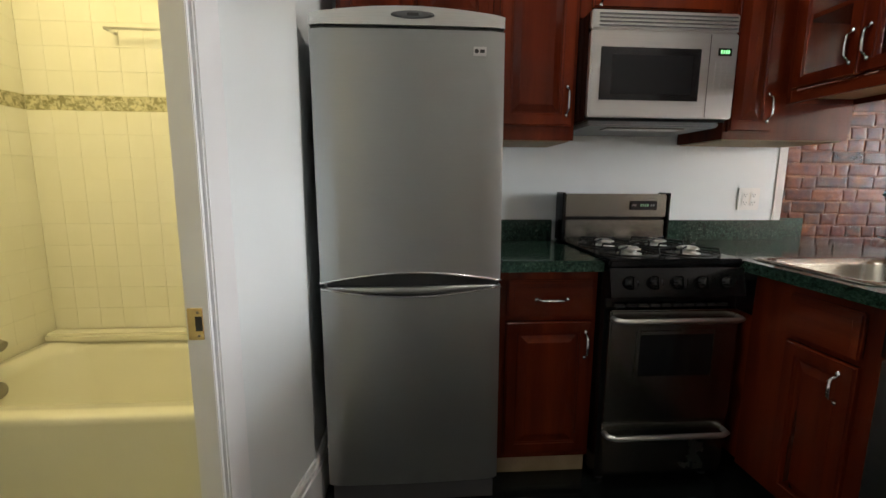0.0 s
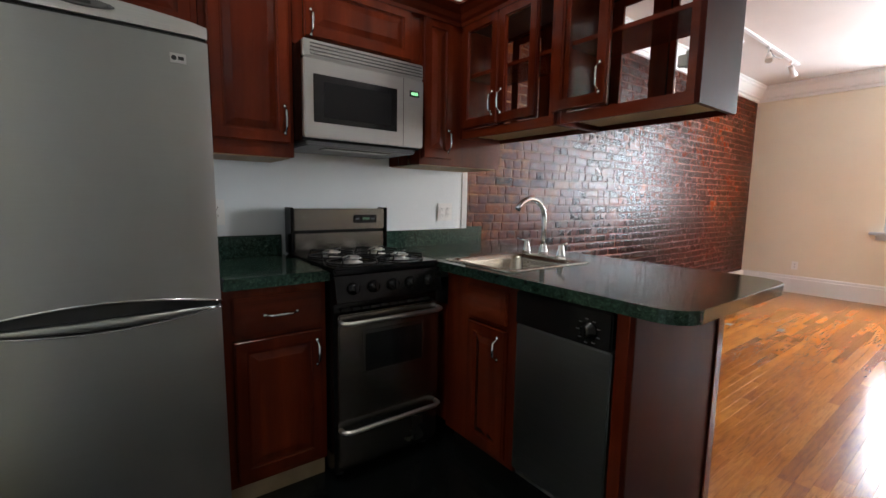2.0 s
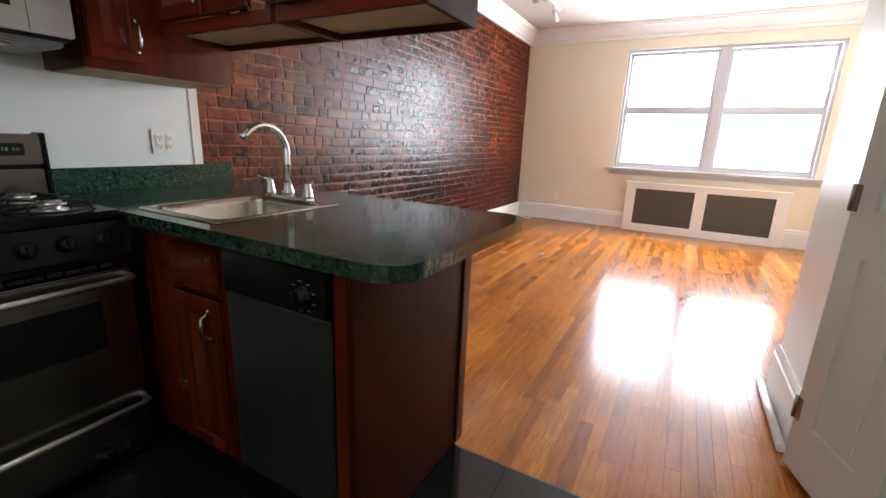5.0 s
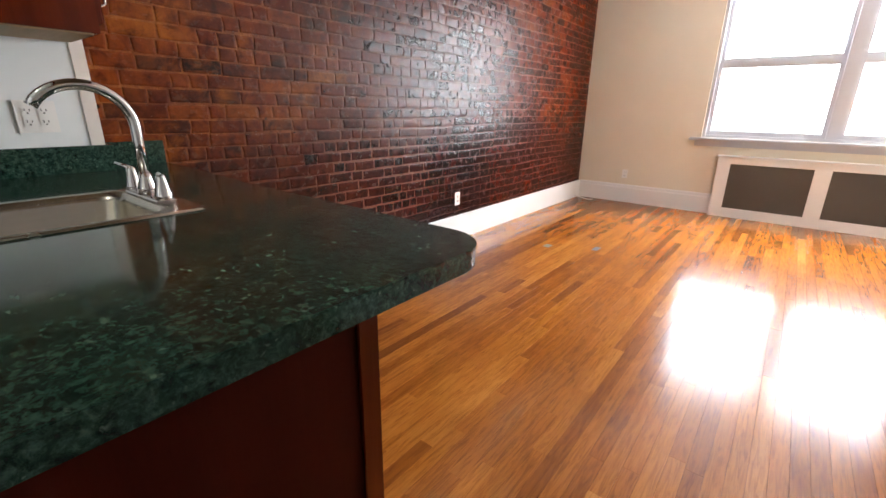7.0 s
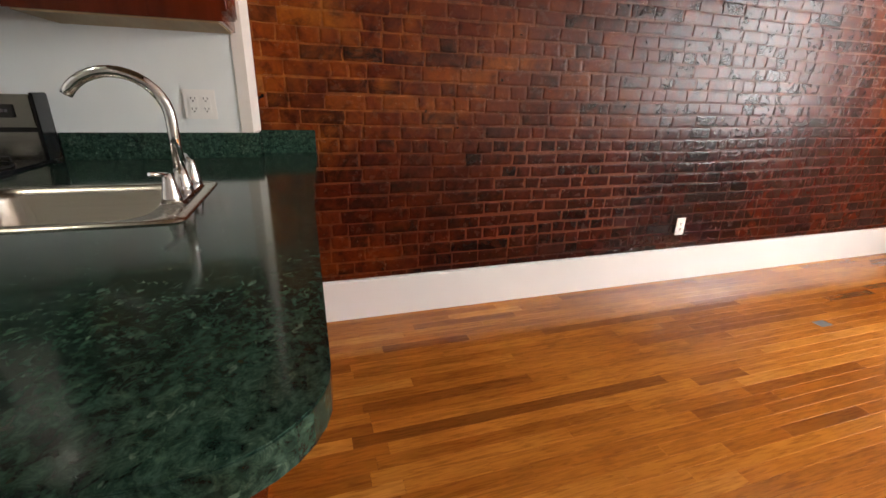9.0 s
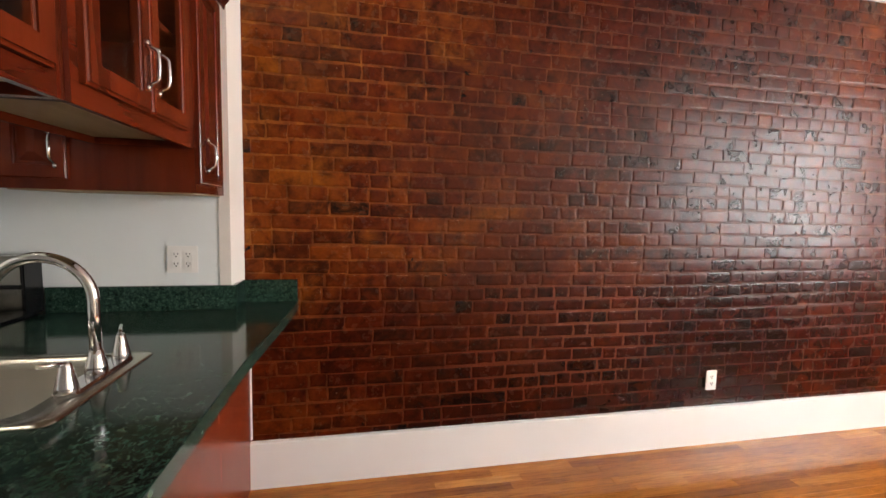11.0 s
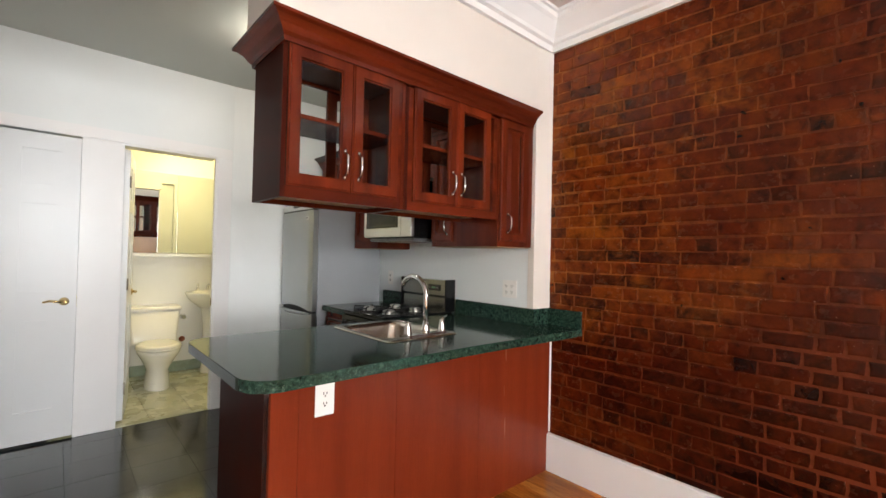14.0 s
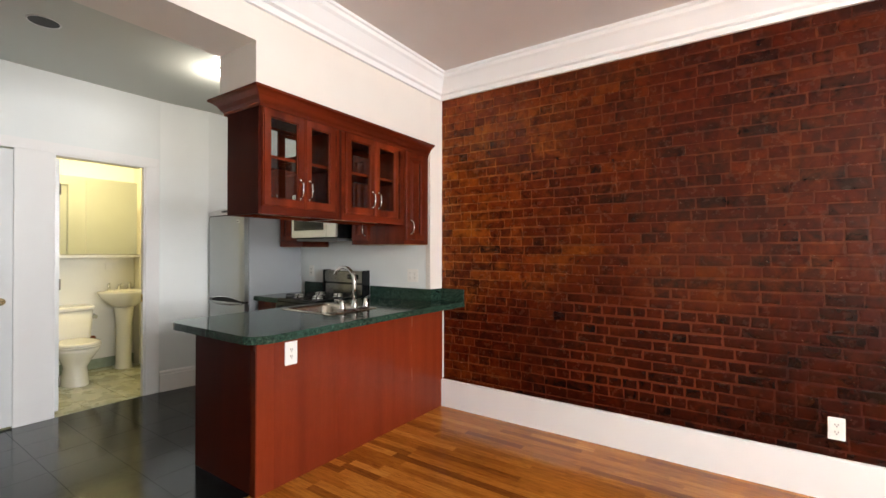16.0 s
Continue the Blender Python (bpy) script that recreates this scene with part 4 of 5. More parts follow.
# ---- refrigerator ----
fr = thing("refrigerator", (0.455, 2.25, 0), "tall stainless bottom-freezer refrigerator with grey sides", "refrigerator")
fr.rotation_euler[1] = radians(-0.5)   # leans towards the wall
fx0, fx1, fy, ft = 0.128, 0.752, FRIDGE_Y, 1.75
part("cabinet", boxes((fx0, fx1, fy + 0.06, 2.56, 0.05, ft - 0.03), bevel=0.006), STEEL_GREY, fr, "grey painted side")


def bowed(zlo, zhi, thick=0.058, bow=0.007, n=16):
    """Door with a front bowed outwards; its bottom and top edges may curve."""
    bm, front, rim, rear = bmesh.new(), [], [], []
    for i in range(n + 1):
        u = i / n
        x = fx0 + (fx1 - fx0) * u
        y = fy + bow * (2 * u - 1) ** 2 + (0.01 if i in (0, n) else 0)
        for row, depth in ((front, y), (rim, y), (rear, fy + thick)):
            row.append((bm.verts.new((x, depth, zlo(u))), bm.verts.new((x, depth, zhi(u)))))
    for i in range(n):
        bm.faces.new((front[i][0], front[i + 1][0], front[i + 1][1], front[i][1])).smooth = True
        bm.faces.new((rear[i][0], rear[i][1], rear[i + 1][1], rear[i + 1][0]))
        bm.faces.new((rim[i][1], rim[i + 1][1], rear[i + 1][1], rear[i][1]))
        bm.faces.new((rim[i][0], rear[i][0], rear[i + 1][0], rim[i + 1][0]))
    for f, r in ((rim[0], rear[0]), (rim[n], rear[n])):
        bm.faces.new((f[0], f[1], r[1], r[0]))
    return bm


up = part("upper_door", bowed(lambda u: 0.864 + 0.034 * math.sin(math.pi * u), lambda u: 1.682), STEEL_FRIDGE, fr, "brushed stainless upper door")
low = part("lower_door", bowed(lambda u: 0.10, lambda u: 0.846 - 0.032 * math.sin(math.pi * u)), STEEL_FRIDGE, fr, "brushed stainless freezer door")


def lip(z, rise, r, x_from=0.0, x_to=1.0):
    return [(fx0 + (fx1 - fx0) * u, fy - 0.004 + 0.007 * (2 * u - 1) ** 2, z + rise * math.sin(math.pi * u)) for u in (x_from + (x_to - x_from) * k / 14 for k in range(15))]


part("chrome_lip", tube(bmesh.new(), lip(0.866, 0.034, 0), 0.004, 8), CHROME, up)
part("chrome_lip", tube(bmesh.new(), lip(0.846, -0.032, 0), 0.003, 8), CHROME, low)
part("handle_recess", boxes((fx0 + 0.02, fx1 - 0.005, fy + 0.03, fy + 0.055, 0.80, 0.91)), SLOT, fr)
part("handle_grip", tube(bmesh.new(), lip(0.850, -0.012, 0, 0.03, 0.97), [0.003, 0.006, 0.009, 0.011, 0.013, 0.014, 0.014, 0.014, 0.014, 0.014, 0.013, 0.011, 0.009, 0.006, 0.003], 10), STEEL_FRIDGE, fr)
cap = part("top_cap", bowed(lambda u: 1.694, lambda u: ft - 0.022 + 0.022 * math.sin(math.pi * u)), STEEL_MW, fr, "light steel top cap")
part("cap_gap", boxes((fx0 + 0.004, fx1 - 0.004, fy + 0.02, fy + 0.056, 1.678, 1.698)), SLOT, fr)
bm = lathe(bmesh.new(), (0, 0, 0), [(0.07, 0), (0.068, -0.004), (0.05, -0.006)], 28, "y")
part("control_oval", moved(bm, Matrix.Translation((0.455, fy + 0.001, 1.724)) @ Matrix.Diagonal((1, 1, 0.17, 1))), GREY_PLASTIC, cap)
part("control_screen", boxes((0.437, 0.473, fy - 0.0065, fy - 0.004, 1.720, 1.728)), SLOT, cap)
for x in (0.397, 0.513):
    part("control_button", lathe(bmesh.new(), (x, fy - 0.001, 1.724), [(0.006, 0), (0.006, -0.004), (0.003, -0.005)], 12, "y"), GREY_PLASTIC, cap)
badge = part("badge", boxes((0.648, 0.69, fy + 0.001, fy + 0.006, 1.606, 1.634), bevel=0.001), STEEL_MW, up)
part("badge_disc", lathe(bmesh.new(), (0.658, fy + 0.001, 1.620), [(0.007, 0), (0.007, -0.001)], 14, "y"), SLOT, badge)
part("badge_bar", boxes((0.669, 0.684, fy - 0.0005, fy + 0.001, 1.615, 1.625)), SLOT, badge)
part("plinth", boxes((fx0 + 0.01, fx1 - 0.01, fy + 0.04, fy + 0.06, 0.0, 0.095)), GREY_PLASTIC, fr)

# ---- microwave ----
mw = thing("microwave", (1.417, 2.36, 1.45), "stainless over-range microwave with black window", "microwave")
mx0, mx1, my = 1.12, 1.713, 2.15
part("body", boxes((mx0, mx1, my + 0.03, 2.602, 1.455, 1.86), bevel=0.004), BLACK_ENAMEL, mw)
face = part("front", boxes((mx0, mx1, my, my + 0.03, 1.465, 1.785), bevel=0.005), STEEL_MW, mw)
part("window_frame", boxes((mx0 + 0.04, 1.562, my - 0.004, my, 1.528, 1.724), bevel=0.0015), BLACK_GLASS, face)
part("window_mesh", boxes((mx0 + 0.085, 1.53, my - 0.0055, my - 0.004, 1.552, 1.696)), mat("tinted_mesh", (0.012, 0.012, 0.013), 0.22, 0, 0.0, 0.3)[0], face)
part("display", boxes((1.632, 1.686, my - 0.002, my, 1.702, 1.73)), BLACK_GLASS, face)
for i in range(4):
    part("display_digit", boxes((1.641 + 0.010 * i, 1.647 + 0.010 * i, my - 0.0035, my - 0.002, 1.709, 1.723)), DISPLAY, face)
for i in range(15):
    x, z = 1.625 + 0.024 * (i % 3), 1.67 - 0.027 * (i // 3)
    part("key", boxes((x, x + 0.018, my - 0.0015, my, z - 0.009, z + 0.009), bevel=0.0006, seg=1), STEEL_MW, face)
part("door_seam", boxes((1.597, 1.599, my - 0.001, my, 1.47, 1.78)), SLOT, face)
top = part("vent_hood", boxes((mx0, mx1, my + 0.004, my + 0.03, 1.788, 1.86), bevel=0.006), STEEL_MW, mw)
for i in range(4):
    part("louvre", boxes((mx0 + 0.03, mx1 - 0.01, my + 0.001, my + 0.006, 1.80 + 0.014 * i, 1.805 + 0.014 * i)), GREY_PLASTIC, top)
part("underside", boxes((mx0 + 0.02, mx1 - 0.02, my + 0.04, 2.57, 1.435, 1.456), bevel=0.006), GREY_PLASTIC, mw)
part("filter", boxes((mx0 + 0.12, mx1 - 0.14, my + 0.08, 2.3, 1.430, 1.436)), STEEL_RANGE, mw)

# ---- wall cabinets ----
CB, CTOP = 1.38, 2.17


def wall_cab(label, xa, xb, zb, doors, yf=2.28, name="wall_cabinet"):
    c = thing(name, ((xa + xb) / 2, 2.43, zb), label, "cabinet", "kitchen wall cabinets")
    part("body", boxes((xa, xb, yf, 2.602, zb + 0.004, CTOP + 0.01), bevel=0.002), CHERRY_V, c)
    part("bottom", boxes((xa + 0.015, xb - 0.015, yf + 0.02, 2.597, zb, zb + 0.004)), BARE_PLY, c, "pale plywood underside")
    for xd, w, z0, h, handle in doors:
        cab_door(c, facing("S", xd, yf, z0), w, h, SV, handle=handle)
    return c


wall_cab("dark cherry wall cabinet with one raised-panel door", 0.765, 1.118, CB, [(0.79, 0.31, 1.44, 0.71, (0.285, 0.10, True, 0.105))])
wall_cab("shallow dark cherry cabinet above the refrigerator", 0.14, 0.763, 1.80, [(0.155, 0.29, 1.83, 0.32, None), (0.455, 0.29, 1.83, 0.32, None)])
wall_cab("low dark cherry cabinet above the microwave", 1.12, 1.775, 1.865, [(1.165, 0.55, 1.905, 0.245, (0.03, 0.06, True, 0.095))])
corner = wall_cab("tall dark cherry corner cabinet with narrow doors", 1.777, 2.362, CB + 0.015, [(1.79, 0.195, 1.43, 0.72, (0.165, 0.10, True, 0.105))])
cab_door(corner, facing("E", 2.362, 2.285, 1.43), 0.245, 0.71, SH, handle=(0.06, 0.105, True, 0.10), name="living_side_door")

# ---- hanging cabinets over the peninsula, glazed on both sides ----
PB = 1.55
for ya, yb, east, west, label in (
    (1.015, 1.60, ((1.033, 0.277, 0.245), (1.314, 0.24, 0.03)), ((1.625, 0.268, 0.238),), "glazed cherry hanging cabinet, one kitchen-side door missing"),
    (1.602, 2.278, ((1.647, 0.278, 0.25), (1.929, 0.262, 0.03)), ((2.248, 0.277, 0.247), (1.969, 0.252, 0.03)), "glazed cherry hanging cabinet with doors on both sides"),
):
    c = thing("hanging_cabinet", (2.21, (ya + yb) / 2, PB), label, "cabinet", "hanging cabinets over the peninsula")
    part("side", boxes((2.052, 2.362, ya, ya + 0.018, PB, CTOP)), SHADED_CHERRY, c)
    part("side", boxes((2.052, 2.362, yb - 0.018, yb, PB, CTOP)), CHERRY_V, c)
    part("top", boxes((2.052, 2.362, ya + 0.018, yb - 0.018, CTOP - 0.03, CTOP)), DARK_IN, c)
    part("floor", boxes((2.07, 2.344, ya + 0.018, yb - 0.018, PB + 0.03, PB + 0.048)), DARK_IN, c)
    part("underside", boxes((2.07, 2.344, ya + 0.02, yb - 0.02, PB + 0.022, PB + 0.026)), BARE_PLY, c, "pale plywood underside")
    part("shelf", boxes((2.075, 2.34, ya + 0.02, yb - 0.02, 1.875, 1.893), bevel=0.002), CHERRY_H, c)
    mid = (east[1][0] - 0.002)
    for xa in (2.052, 2.344):
        s0 = 0.018
        part("face_frame", boxes((xa, xa + 0.018, ya + s0, yb - s0, PB, PB + 0.045), (xa, xa + 0.018, ya + s0, yb - s0, CTOP - 0.045, CTOP),
                                 (xa, xa + 0.018, ya + s0, ya + s0 + 0.03, PB + 0.045, CTOP - 0.045), (xa, xa + 0.018, yb - s0 - 0.03, yb - s0, PB + 0.045, CTOP - 0.045), bevel=0.0015), CHERRY_H, c)
    part("centre_stile", boxes((2.344, 2.362, mid - 0.03, mid + 0.03, PB + 0.045, CTOP - 0.045), bevel=0.0015), CHERRY_V, c)
    for y, w, hx in east:
        cab_door(c, facing("E", 2.362, y, 1.595), w, 0.55, SH, glass=True, handle=(hx, 0.115, True, 0.105))
    for y, w, hx in west:
        cab_door(c, facing("W", 2.052, y, 1.60), w, 0.55, SH, glass=True, handle=(hx, 0.105, True, 0.105))
    if len(west) == 1:
        for z in (1.70, 2.04):
            part("hinge", boxes((2.056, 2.075, ya + 0.05, ya + 0.085, z - 0.02, z + 0.02), (2.05, 2.062, ya + 0.048, ya + 0.056, z - 0.03, z + 0.03), bevel=0.002), GALV, c, "bare concealed hinge")

CAPM = [(0.0, CTOP - 0.03), (0.006, CTOP - 0.03), (0.008, CTOP - 0.012), (0.02, CTOP), (0.032, CTOP + 0.022), (0.055, CTOP + 0.042), (0.072, CTOP + 0.05), (0.072, CTOP + 0.062), (0.0, CTOP + 0.062)]
crown = thing("cabinet_crown", (2.2, 1.8, CTOP), "dark cherry crown moulding along the cabinet tops", "moulding")
for i, grain in enumerate((CHERRY_X, CHERRY_H, CHERRY_X, CHERRY_H)):
    part("moulding_run", sweep(bmesh.new(), [(0.14, 2.26), (2.032, 2.26), (2.032, 1.013), (2.383, 1.013), (2.383, 2.57)], CAPM, i), grain, crown)

# ---- outlets, lights ----
def outlet(name, label, m, w, h, kind="duplex"):
    o = thing(name, (0, 0, 0), label, "outlet", "wall outlets")
    part("plate", boxes((-w / 2, w / 2, -0.006, 0, -h / 2, h / 2), bevel=0.002), PLASTIC, o)
    n = 2 if w > 0.1 else 1
    for i in range(n):
        cxx = (i - (n - 1) / 2) * 0.046
        if kind == "block" or n == 2:
            part("insert", boxes((cxx - 0.017, cxx + 0.017, -0.0085, -0.006, -0.034, 0.034), bevel=0.001), PLASTIC, o)
        for k in (-1, 1):
            zc = k * 0.02
            part("slot", boxes((cxx - 0.008, cxx - 0.0055, -0.0095, -0.0085 if n == 2 else -0.006, zc - 0.001, zc + 0.008), (cxx + 0.0055, cxx + 0.008, -0.0095, -0.0085 if n == 2 else -0.006, zc - 0.001, zc + 0.007),
                               (cxx - 0.0025, cxx + 0.0025, -0.0095, -0.0085 if n == 2 else -0.006, zc - 0.010, zc - 0.005)), SLOT, o)
    o.matrix_basis = m
    return o


outlet("outlet", "white two-gang outlet on the kitchen wall", pose(2.197, WY, 1.13), 0.118, 0.114)
outlet("outlet", "white outlet on the kitchen wall by the fridge", pose(0.85, WY, 1.135), 0.074, 0.12)
outlet("outlet", "white outlet set low in the brick wall", pose(4.985, BRY - 0.012, 0.392), 0.072, 0.12)
outlet("outlet", "white outlet on the peninsula's back panel", pose(back_x(1.215) + 0.001, 1.215, 0.748, 0, 0, 88.4), 0.082, 0.135)
outlet("outlet", "cream outlet on the window wall", pose(WX, 2.12, 0.38, 0, 0, -90), 0.07, 0.115)

lit = thing("recessed_light", (1.15, 1.5, KC), "lit recessed ceiling light with white trim", "ceiling light", "recessed kitchen lights")
part("trim_ring", lathe(bmesh.new(), (1.15, 1.5, KC - 0.008), [(0.09, 0), (0.095, 0.007)], 28), TRIM, lit)
GLOW = bpy.data.materials.new("lit_lens")
GLOW.use_nodes = True
GLOW.node_tree.nodes["Principled BSDF"].inputs["Emission Color"].default_value = (1.0, 0.93, 0.82, 1)
GLOW.node_tree.nodes["Principled BSDF"].inputs["Emission Strength"].default_value = 12.0
part("lens", lathe(bmesh.new(), (1.15, 1.5, KC - 0.016), [(0.05, 0), (0.065, 0.008)], 24), GLOW, lit, "glowing lens")
can = thing("recessed_light", (0.967, 0.45, KC), "unlit recessed ceiling light with white trim", "ceiling light", "recessed kitchen lights")
bm = bmesh.new()
loft(bm, [[(0.967 + r * math.cos(radians(a)), 0.45 + r * math.sin(radians(a)), z) for a in range(0, 360, 15)] for r, z in ((0.085, KC - 0.001), (0.083, KC - 0.005), (0.077, KC - 0.005), (0.074, KC - 0.002))], cap=False)
part("trim_ring", bm, TRIM, can)
part("baffle", lathe(bmesh.new(), (0.967, 0.45, KC - 0.004), [(0.075, 0), (0.06, 0.002)], 24), SLOT, can)

track = thing("track_light", (6.0, 2.06, LC), "white ceiling track with small spot lamps", "track light")
part("rail", boxes((4.7, 6.95, 2.04, 2.075, LC - 0.022, LC), bevel=0.003), TRIM, track)
for x, dx in ((5.1, 0.05), (5.95, -0.06), (6.7, 0.06)):
    head = part("adapter", boxes((x - 0.03, x + 0.03, 2.045, 2.07, LC - 0.045, LC - 0.022), bevel=0.003), TRIM, track)
    part("stem", tube(bmesh.new(), [(x, 2.057, LC - 0.045), (x, 2.057, LC - 0.10)], 0.006, 8), TRIM, head)
    part("spot_shade", tube(bmesh.new(), [(x - dx * 0.5, 2.057, LC - 0.085), (x, 2.05, LC - 0.11), (x + dx, 2.03, LC - 0.18)], [0.018, 0.025, 0.034], 16), TRIM, head, "small white spot shade")
part("cable", tube(bmesh.new(), [(6.0, 2.057, LC - 0.05), (6.12, 2.057, LC - 0.085), (6.3, 2.057, LC - 0.075), (6.42, 2.057, LC - 0.03)], 0.004, 6), GREY_PLASTIC, track)
solid("loose_cable", tube(bmesh.new(), [(7.62, 2.66, 0.06), (7.66, 2.62, 0.05), (7.70, 2.55, 0.02), (7.74, 2.48, 0.008), (7.80, 2.46, 0.008)], 0.007, 8), TRIM, "short white cable end by the corner", "cable", "object")

# ---- bathroom ----
tub = thing("bathtub", (-0.8, 2.22, 0), "cream enamelled alcove bathtub", "bathtub")
bm = loft(bmesh.new(), [rounded(-1.325, -0.125, 1.86, 2.625, 0.01, 0.0), rounded(-1.325, -0.125, 1.85, 2.625, 0.012, 0.40), rounded(-1.325, -0.125, 1.845, 2.625, 0.02, 0.425), rounded(-1.315, -0.135, 1.86, 2.615, 0.02, 0.435),
                        rounded(-1.26, -0.20, 1.94, 2.56, 0.10, 0.43), rounded(-1.245, -0.23, 1.96, 2.54, 0.12, 0.38), rounded(-1.19, -0.36, 2.02, 2.49, 0.14, 0.10), rounded(-1.15, -0.42, 2.06, 2.45, 0.12, 0.07)])
part("basin", bm, TUB, tub)
part("ledge", boxes((-1.325, -0.125, 2.54, 2.627, 0.43, 0.475), bevel=0.012), TUB, tub)
fit = thing("tub_spout", (-1.33, 2.2, 0.5), "brushed nickel tub spout on the tiled wall", "faucet")
part("spout", tube(bmesh.new(), [(-1.325, 2.2, 0.565), (-1.24, 2.2, 0.565), (-1.19, 2.2, 0.548)], [0.026, 0.026, 0.022], 14), GALV, fit)
part("flange", lathe(bmesh.new(), (-1.325, 2.2, 0.565), [(0.036, 0), (0.036, 0.008), (0.028, 0.012)], 18, "x"), GALV, fit)
part("overflow_plate", lathe(bmesh.new(), (-1.245, 2.2, 0.36), [(0.036, 0), (0.036, 0.016), (0.026, 0.028), (0.006, 0.03)], 18, "x"), GALV, tub, "round metal overflow plate")

wc = thing("toilet", (-1.12, 1.06, 0), "white two-piece toilet with closed lid", "toilet")


def ring(cx0, cy0, rx, ry_, z, n=24, back=None):
    pts = []
    for k in range(n):
        a = 2 * math.pi * k / n
        x = cx0 + rx * math.cos(a)
        pts.append((max(x, back) if back is not None else x, cy0 + ry_ * math.sin(a), z))
    return pts


ty = 1.15
part("bowl", loft(bmesh.new(), [ring(-0.98, ty, 0.18, 0.105, 0.0), ring(-0.98, ty, 0.175, 0.10, 0.08), ring(-0.98, ty, 0.16, 0.09, 0.18), ring(-0.95, ty, 0.20, 0.13, 0.27), ring(-0.93, ty, 0.245, 0.175, 0.35), ring(-0.93, ty, 0.25, 0.18, 0.385)]), PORCELAIN, wc)
part("seat", loft(bmesh.new(), [ring(-0.93, ty, 0.25, 0.183, 0.388, back=-1.14), ring(-0.93, ty, 0.256, 0.19, 0.395, back=-1.14), ring(-0.93, ty, 0.25, 0.185, 0.408, back=-1.14)]), PORCELAIN, wc)
part("lid", loft(bmesh.new(), [ring(-0.93, ty, 0.25, 0.185, 0.411, back=-1.15), ring(-0.93, ty, 0.25, 0.185, 0.425, back=-1.15), ring(-0.93, ty, 0.20, 0.14, 0.434, back=-1.14)]), PORCELAIN, wc)
part("tank", loft(bmesh.new(), [rounded(-1.46, -1.20, ty - 0.20, ty + 0.20, 0.04, 0.38), rounded(-1.48, -1.22, ty - 0.23, ty + 0.23, 0.04, 0.71)]), PORCELAIN, wc)
part("tank_lid", loft(bmesh.new(), [rounded(-1.49, -1.21, ty - 0.24, ty + 0.24, 0.04, 0.71), rounded(-1.49, -1.205, ty - 0.245, ty + 0.245, 0.04, 0.735), rounded(-1.48, -1.22, ty - 0.23, ty + 0.23, 0.04, 0.748)]), PORCELAIN, wc)

ped = thing("pedestal_sink", (-1.28, 1.68, 0), "white porcelain pedestal sink with chrome taps", "sink")
part("pedestal", loft(bmesh.new(), [ring(-1.30, 1.68, 0.10, 0.085, 0.0), ring(-1.30, 1.68, 0.09, 0.075, 0.08), ring(-1.30, 1.68, 0.085, 0.07, 0.5), ring(-1.29, 1.68, 0.11, 0.10, 0.75)]), PORCELAIN, ped)
part("basin", loft(bmesh.new(), [ring(-1.27, 1.68, 0.12, 0.11, 0.71), ring(-1.25, 1.68, 0.21, 0.22, 0.80, back=-1.495), ring(-1.24, 1.68, 0.235, 0.255, 0.86, back=-1.495), ring(-1.24, 1.68, 0.24, 0.26, 0.885, back=-1.495), ring(-1.22, 1.68, 0.19, 0.205, 0.888), ring(-1.22, 1.68, 0.16, 0.17, 0.81)]), PORCELAIN, ped)
for y in (1.58, 1.78):
    part("tap", lathe(bmesh.new(), (-1.44, y, 0.885), [(0.02, 0), (0.016, 0.03), (0.012, 0.06), (0.018, 0.075), (0.006, 0.082)], 12), CHROME, ped, "chrome tap")
part("spout", tube(bmesh.new(), [(-1.44, 1.68, 0.885), (-1.44, 1.68, 0.94), (-1.38, 1.68, 0.96), (-1.34, 1.68, 0.94)], [0.018, 0.012, 0.009, 0.009], 10), CHROME, ped, "chrome spout")
valve = thing("stop_valve", (-1.48, 1.45, 0.35), "chrome stop valve on the bathroom wall", "valve")
part("valve_body", lathe(bmesh.new(), (-1.50, 1.45, 0.60), [(0.03, 0), (0.03, 0.006), (0.014, 0.01), (0.014, 0.06), (0.022, 0.062), (0.022, 0.08)], 14, "x"), CHROME, valve)
part("escutcheon", lathe(bmesh.new(), (-1.50, 1.45, 0.35), [(0.03, 0), (0.03, 0.006), (0.014, 0.01), (0.014, 0.05)], 14, "x"), mat("copper_red", (0.35, 0.12, 0.07), 0.35, 1.0)[0], valve)

mc = thing("mirror_cabinet", (-1.44, 1.35, 1.28), "wide mirrored bathroom cabinet with two doors", "mirror cabinet")
part("body", boxes((-1.5, -1.385, 0.75, 1.93, 1.30, 2.15), bevel=0.003), TRIM, mc)
part("mirror_door", boxes((-1.385, -1.375, 0.752, 1.345, 1.302, 2.148), bevel=0.002), MIRROR, mc)
part("mirror_door", boxes((-1.385, -1.375, 1.348, 1.928, 1.302, 2.148), bevel=0.002), MIRROR, mc)
solid("bath_shelf", boxes((-1.5, -1.33, 0.7, 1.95, 1.262, 1.292), bevel=0.006), TRIM, "narrow white shelf under the mirror", "shelf", "object")
solid("bath_vent_cover", boxes((-1.5, -1.49, 1.56, 1.63, 1.12, 1.2), bevel=0.003), PLASTIC, "small cream wall plate", "wall plate", "object")
towel = thing("towel_rack", (-0.5, 2.6, 1.6), "thin metal rack on the tiled wall", "towel rack")
part("bar", tube(bmesh.new(), [(-0.9, 2.55, 1.86), (-0.3, 2.55, 1.86)], 0.006, 8), CHROME, towel)
for x in (-0.9, -0.3):
    part("bracket", tube(bmesh.new(), [(x, 2.625, 1.86), (x, 2.55, 1.86)], 0.008, 8), CHROME, towel)
